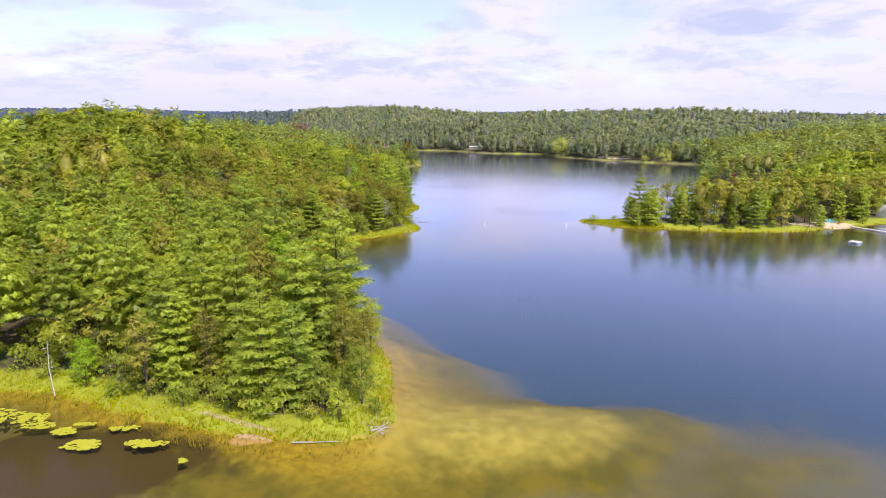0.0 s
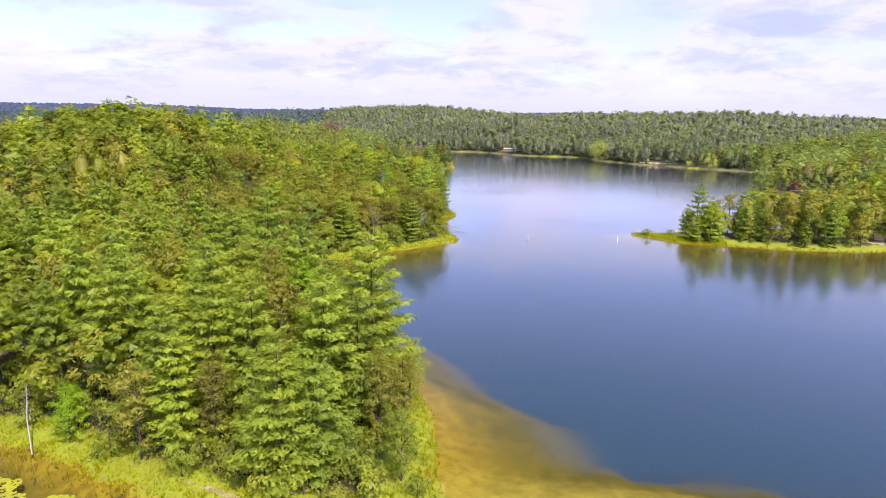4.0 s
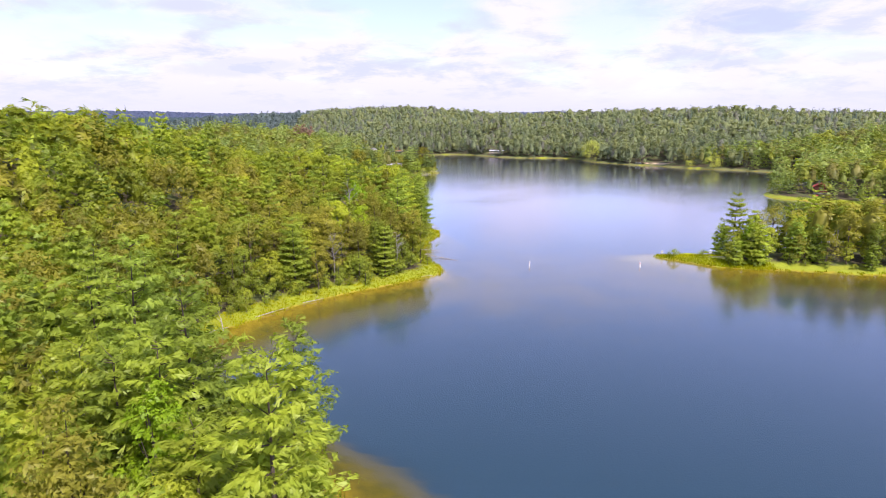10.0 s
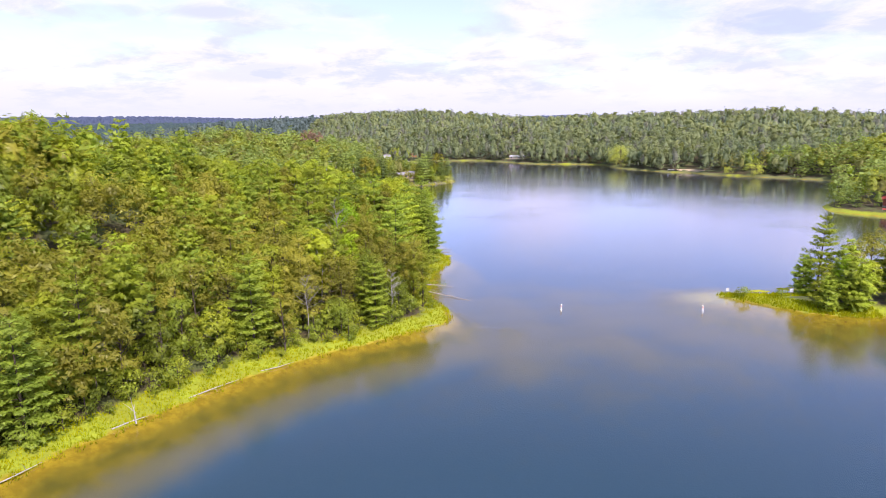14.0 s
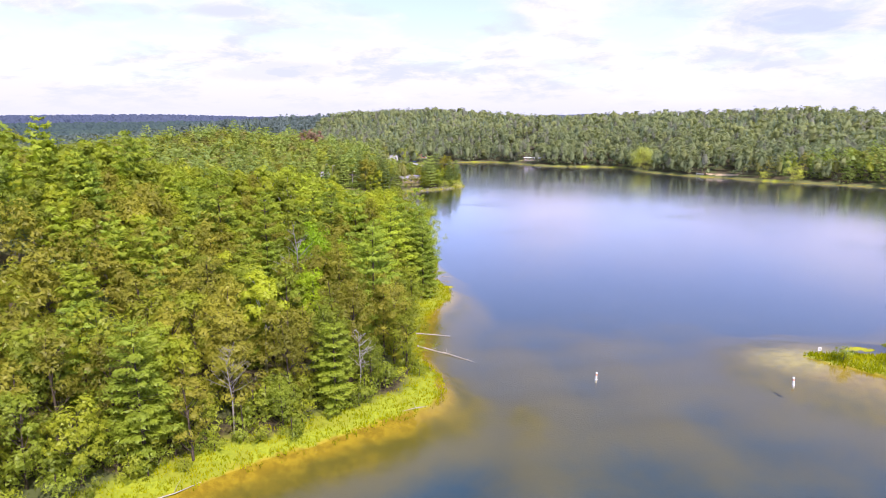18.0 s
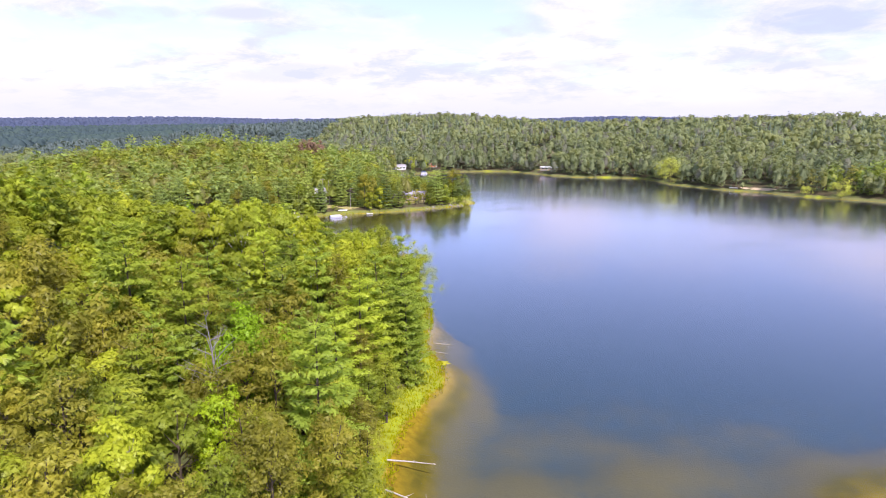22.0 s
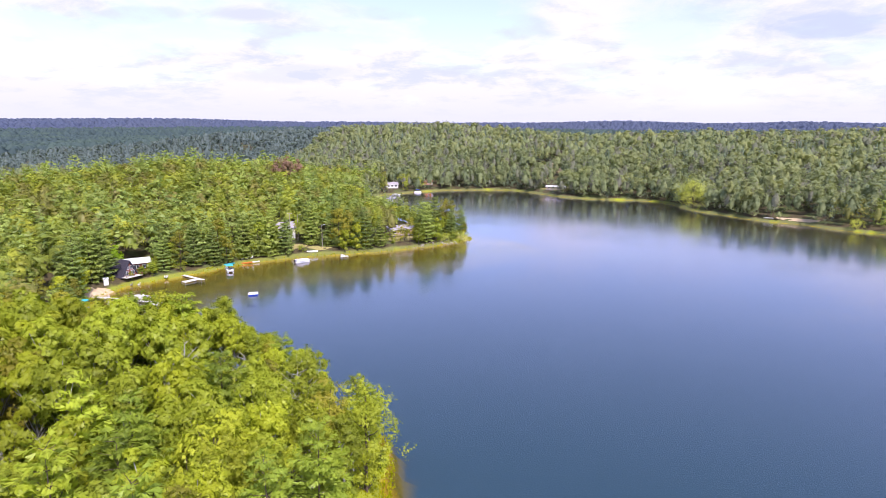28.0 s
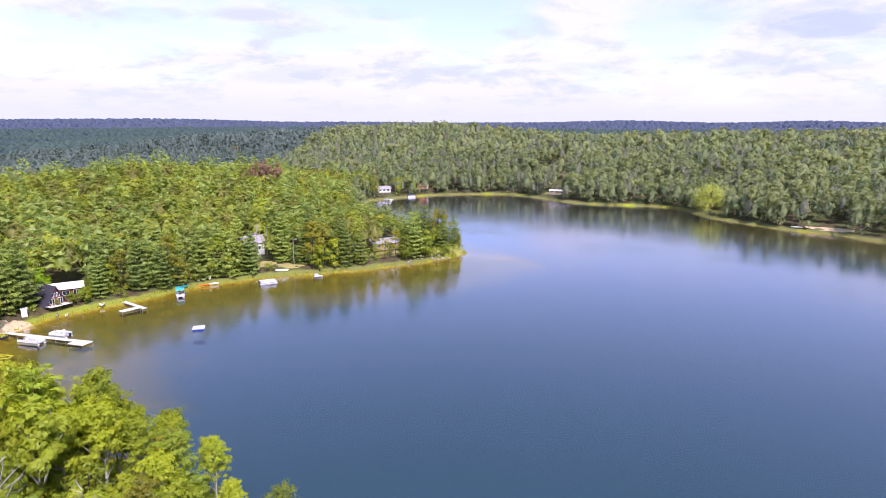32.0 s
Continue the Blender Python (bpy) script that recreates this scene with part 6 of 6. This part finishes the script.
for k in range(6):
    garden_chair((137.2 + 1.15 * k + (0.5 if k > 2 else 0), 224.6 + 0.16 * k), 4 + 5 * (k % 3), M_TEAL, "teal slatted garden chair on the sand beach")
for k in range(3):
    garden_chair((-98.5 + 1.4 * k, 447.8 + 1.0 * k), -40 + 12 * k, M_WHITE, "white garden chair on the lake bank")
garden_chair((-120.5, 409.8), -60, M_SEAT, "grey garden chair on the grass by the cabin")
garden_chair((-119.0, 411.6), -50, M_WHITE, "white garden chair on the grass by the cabin")

# ---- marks and drift on the water ----


def buoy(at, lean):
    b = thing("buoy", "white spar buoy with an orange band floating upright", "buoy", (*at, 0.0), 0, "channel buoys")
    b.matrix_basis = pose(*at, 0.0, lean, lean * 0.5, 0)
    part("spar", rod(0.16, 1.7, (0, 0, 0.35), sides=14), M_WHITE, b)
    part("band", rod(0.168, 0.22, (0, 0, 0.85), sides=14, cap=0.05), M_ORANGE, b)
    part("collar", rod(0.24, 0.18, (0, 0, 0.03), sides=14), M_WHITE, b)
    return b


buoy((16.2, 222.2), 3)
buoy((45.4, 222.0), -4)


def sign_post(at, turn, label):
    p = thing("sign_post", label, "sign", (*at, level(*at) - 0.1), turn)
    part("post", box((0.10, 0.10, 1.5), (0, 0, 0.75)), M_POLE, p)
    b = part("board", box((0.85, 0.05, 0.65), (0, -0.08, 1.25), bevel=0.02), M_WHITE, p)
    for z in (1.38, 1.25, 1.12):
        part("text_bar", box((0.6, 0.012, 0.05), (0, -0.112, z), bevel=0.004), M_BLACK, b)
    return p


sign_post((55.0, 234.0), 25, "small white notice board at the tip of the spit")
sign_post((66.5, 229.0), 10, "small white notice board in the spit grass")


def log(a, b, r, label, branches=3, seed=1, name="fallen_log"):
    """A bleached trunk from a to b with stubs of branches."""
    rng = np.random.default_rng(seed)
    a, b = np.array(a, float), np.array(b, float)
    mid = (a + b) / 2 + rng.normal(0, 0.12, 3) * (1, 1, 0.4)
    pieces = [tube([a - a, (a + mid) / 2 - a, mid - a, (mid + b) / 2 - a, b - a], [r, r * 0.9, r * 0.75, r * 0.55, r * 0.2], 7)]
    ob = thing(name, label, "log", tuple(a))
    me = mesh_from("trunk", *pieces[0])
    me.materials.append(M_DRIFT)
    new("trunk", me).parent = ob
    for k in range(branches):
        t = rng.uniform(0.35, 0.95)
        s = (b - a) * t
        e = s + rng.normal(0, 0.55, 3) + (0, 0, 0.35)
        bme = mesh_from("branch", *tube([s, (s + e) / 2 + rng.normal(0, 0.06, 3), e], [r * 0.4, r * 0.28, 0.01], 5))
        bme.materials.append(M_DRIFT)
        new("branch", bme).parent = ob
    return ob


log((-13.5, 239.8, 0.7), (-7.2, 240.3, 0.10), 0.13, "bleached fallen log reaching out over the water", 3, 1)
log((-12.5, 233.0, 0.8), (-6.4, 231.0, 0.05), 0.12, "bleached fallen tree lying in the shallows", 6, 2)
log((-8.0, 231.8, 0.25), (-2.4, 228.2, -0.05), 0.09, "thin bare branch lying in the shallows", 4, 3)
log((-14.8, 272.5, 0.6), (-12.8, 271.2, 5.2), 0.13, "bare leaning birch stem at the water", 6, 4, "leaning_stem")
log((-15.5, 268.0, 0.5), (-11.5, 273.5, 3.4), 0.10, "bare leaning birch stem over the grass", 5, 5, "leaning_stem")
log((-12.0, 285.8, 0.1), (-8.8, 285.4, 0.05), 0.09, "bleached branch lying in the shallows", 4, 6)
log((-11.5, 281.0, 0.1), (-9.0, 280.4, 0.05), 0.08, "bleached branch lying in the shallows", 5, 7)
log((-52.5, 81.0, 0.4), (-55.5, 85.5, 7.0), 0.09, "pale leaning birch stem at the forest edge", 5, 8, "leaning_stem")
log((-46.0, 89.5, 0.6), (-43.0, 87.0, 2.2), 0.12, "bare fallen branches below the pines", 8, 9)
log((-22.0, 74.8, 1.0), (-16.0, 75.4, 0.9), 0.12, "pale fallen log beside the footpath", 2, 10)
log((-48.8, 166.8, 0.3), (-46.0, 170.8, 0.25), 0.11, "bleached log along the waterline", 2, 11)
log((-43.0, 176.5, 0.25), (-38.0, 183.6, 0.25), 0.09, "bleached log along the waterline", 1, 12)
log((-36.0, 186.8, 0.2), (-31.8, 190.8, 0.2), 0.08, "bleached log along the waterline", 1, 13)
log((-46.4, 168.4, 0.3), (-46.9, 169.0, 2.4), 0.12, "broken bleached stump at the water", 5, 14, "stump")
log((-17.5, 69.2, 0.1), (-11.5, 69.3, 0.2), 0.10, "bleached log along the waterline", 3, 15)
log((-8.8, 211.2, 0.1), (-12.0, 209.0, 0.3), 0.07, "bleached branch on the grassy tip", 3, 16)
log((-55.0, 153.0, 0.25), (-52.5, 158.8, 0.25), 0.10, "bleached log along the waterline", 2, 17)

rng_drift = np.random.default_rng(40)
for k in range(9):
    c = np.array((-7.6, 72.4, 0.2)) + rng_drift.normal(0, 0.45, 3) * (1, 1, 0.25)
    w = rng_drift.normal(0, 1.0, 3) * (1, 1, 0.25) + (0.5, 0.9, 0.12)
    log(tuple(c - w * 0.8), tuple(c + w * 1.2), 0.07, "bleached driftwood branch in a pile on the shore", 2, 50 + k, "driftwood_branch")


def dead_tree(at, high, seed, mat, label):
    ob = thing("dead_tree", label, "tree", (*at, level(*at)), 37 * seed, "dead trees of the lake shore")
    wv, wf = bare_tree(np.random.default_rng(seed), high)
    me = mesh_from("trunk", wv, wf)
    me.materials.append(mat)
    new("trunk", me).parent = ob
    return ob


dead_tree((-18.2, 211.0), 9.5, 3, M_DRIFT, "bare bleached dead birch at the forest edge")
dead_tree((-31.5, 199.5), 11.5, 4, M_SNAG, "bare grey dead tree among the pines")
dead_tree((-33.4, 234.3), 20.0, 5, M_SNAG, "bare grey dead treetop among green crowns")
dead_tree((-44.0, 300.0), 15.5, 6, M_SNAG, "bare grey dead treetop among green crowns")
dead_tree((-61.0, 318.0), 15.0, 7, M_SNAG, "bare grey dead treetop among green crowns")
dead_tree((-26.8, 299.8), 19.5, 8, M_BIRCH, "pale forked birch stems rising above aspens")
dead_tree((-36.5, 304.0), 17.5, 9, M_BIRCH, "pale forked birch stems rising above aspens")
dead_tree((-46.5, 306.0), 18.0, 10, M_BIRCH, "pale forked birch stems rising above aspens")
dead_tree((-47.5, 290.0), 13.5, 11, M_BARK, "dark bare dead pine stems in a gap")


def lily_patch(cx, cy, rx, ry, count, seed, label="floating patch of yellow-green lily pads", size=0.34):
    rng = np.random.default_rng(seed)
    r = np.sqrt(rng.uniform(0, 1, count))
    a = rng.uniform(0, 6.28, count)
    x, y = cx + rx * r * np.cos(a), cy + ry * r * np.sin(a)
    n = 7
    ang = np.arange(n) / n * 5.7
    s = size * rng.uniform(0.6, 1.3, count)
    turn = rng.uniform(0, 6.28, count)
    px = x[:, None] + s[:, None] * np.cos(ang[None] + turn[:, None])
    py = y[:, None] + s[:, None] * np.sin(ang[None] + turn[:, None])
    pz = 0.008 + rng.uniform(0, 0.012, count)[:, None] + 0.006 * np.cos(ang * 2)[None]
    ring = np.stack([px, py, pz], -1)
    mid = np.stack([x, y, 0.014 + np.zeros(count)], -1)[:, None]
    v = np.concatenate([mid, ring], 1)
    k = np.arange(count)[:, None] * (n + 1)
    f = np.stack([np.broadcast_to(k, (count, n - 1)), k + 1 + np.arange(n - 1), k + 2 + np.arange(n - 1)], -1).reshape(-1, 3)
    me = mesh_from("lily_pads", v.reshape(-1, 3), f)
    me.materials.append(M_LILY)
    return tagged(new("lily_pads", me), label, "plants", kind="stuff")


for k, (x, y, rx, ry, n) in enumerate(((-53.5, 75.5, 3.2, 1.6, 70), (-50.2, 73.5, 2.0, 0.9, 40), (-46.0, 72.0, 1.6, 0.8, 42), (-42.2, 68.7, 2.2, 1.2, 90), (-44.5, 74.0, 1.2, 0.5, 14),
                                       (-35.4, 69.2, 1.6, 0.9, 44), (-33.2, 69.0, 1.0, 0.5, 14), (-28.9, 65.3, 0.6, 0.4, 10), (-39.0, 72.8, 1.8, 0.6, 26), (-57.5, 77.0, 2.5, 1.0, 40),
                                       (-45.5, 150.5, 1.5, 0.6, 24), (-109.5, 375.5, 4.5, 2.6, 260), (-112.5, 380.5, 3.0, 1.6, 70),
                                       (64.0, 238.2, 2.2, 0.9, 60), (75.0, 240.2, 6.0, 1.8, 220), (-9.6, 275.6, 1.2, 0.8, 30))):
    lily_patch(x, y, rx, ry, n, 60 + k)


def shore_stones():
    """Boulders along the bank near the ranch house and under the pines."""
    rng = np.random.default_rng(77)
    for k in range(26):
        t = rng.uniform()
        x, y = -38.0 + 18 * t + rng.normal(0, 0.5), 484.8 + 15.5 * t + rng.normal(0, 0.5)
        ob_z = level(x, y)
        bm = bmesh.new()
        bmesh.ops.create_icosphere(bm, subdivisions=2, radius=0.45)
        for v in bm.verts:
            v.co *= 1 + 0.35 * noise.noise(v.co * 2.3 + Vector((k * 3.1, 0, 0)))
            v.co.z *= 0.65
        bmesh.ops.scale(bm, vec=Vector.Fill(3, rng.uniform(0.5, 1.2)), verts=bm.verts)
        me = bpy.data.meshes.new("boulder")
        bm.to_mesh(me)
        bm.free()
        me.materials.append(M_STONE)
        ob = new("boulder", me)
        ob.matrix_basis = pose(x, y, max(ob_z, -0.15) + 0.1, 0, 0, rng.uniform(0, 360))
        tagged(ob, "grey rounded boulder on the lake bank", "stone", "boulders on the bank")


shore_stones()
plant("shrub", "small", 57.6, 231.4, 2.8, 20, 1)
plant("shrub", "small", 64.5, 229.0, 2.2, 120, 2)
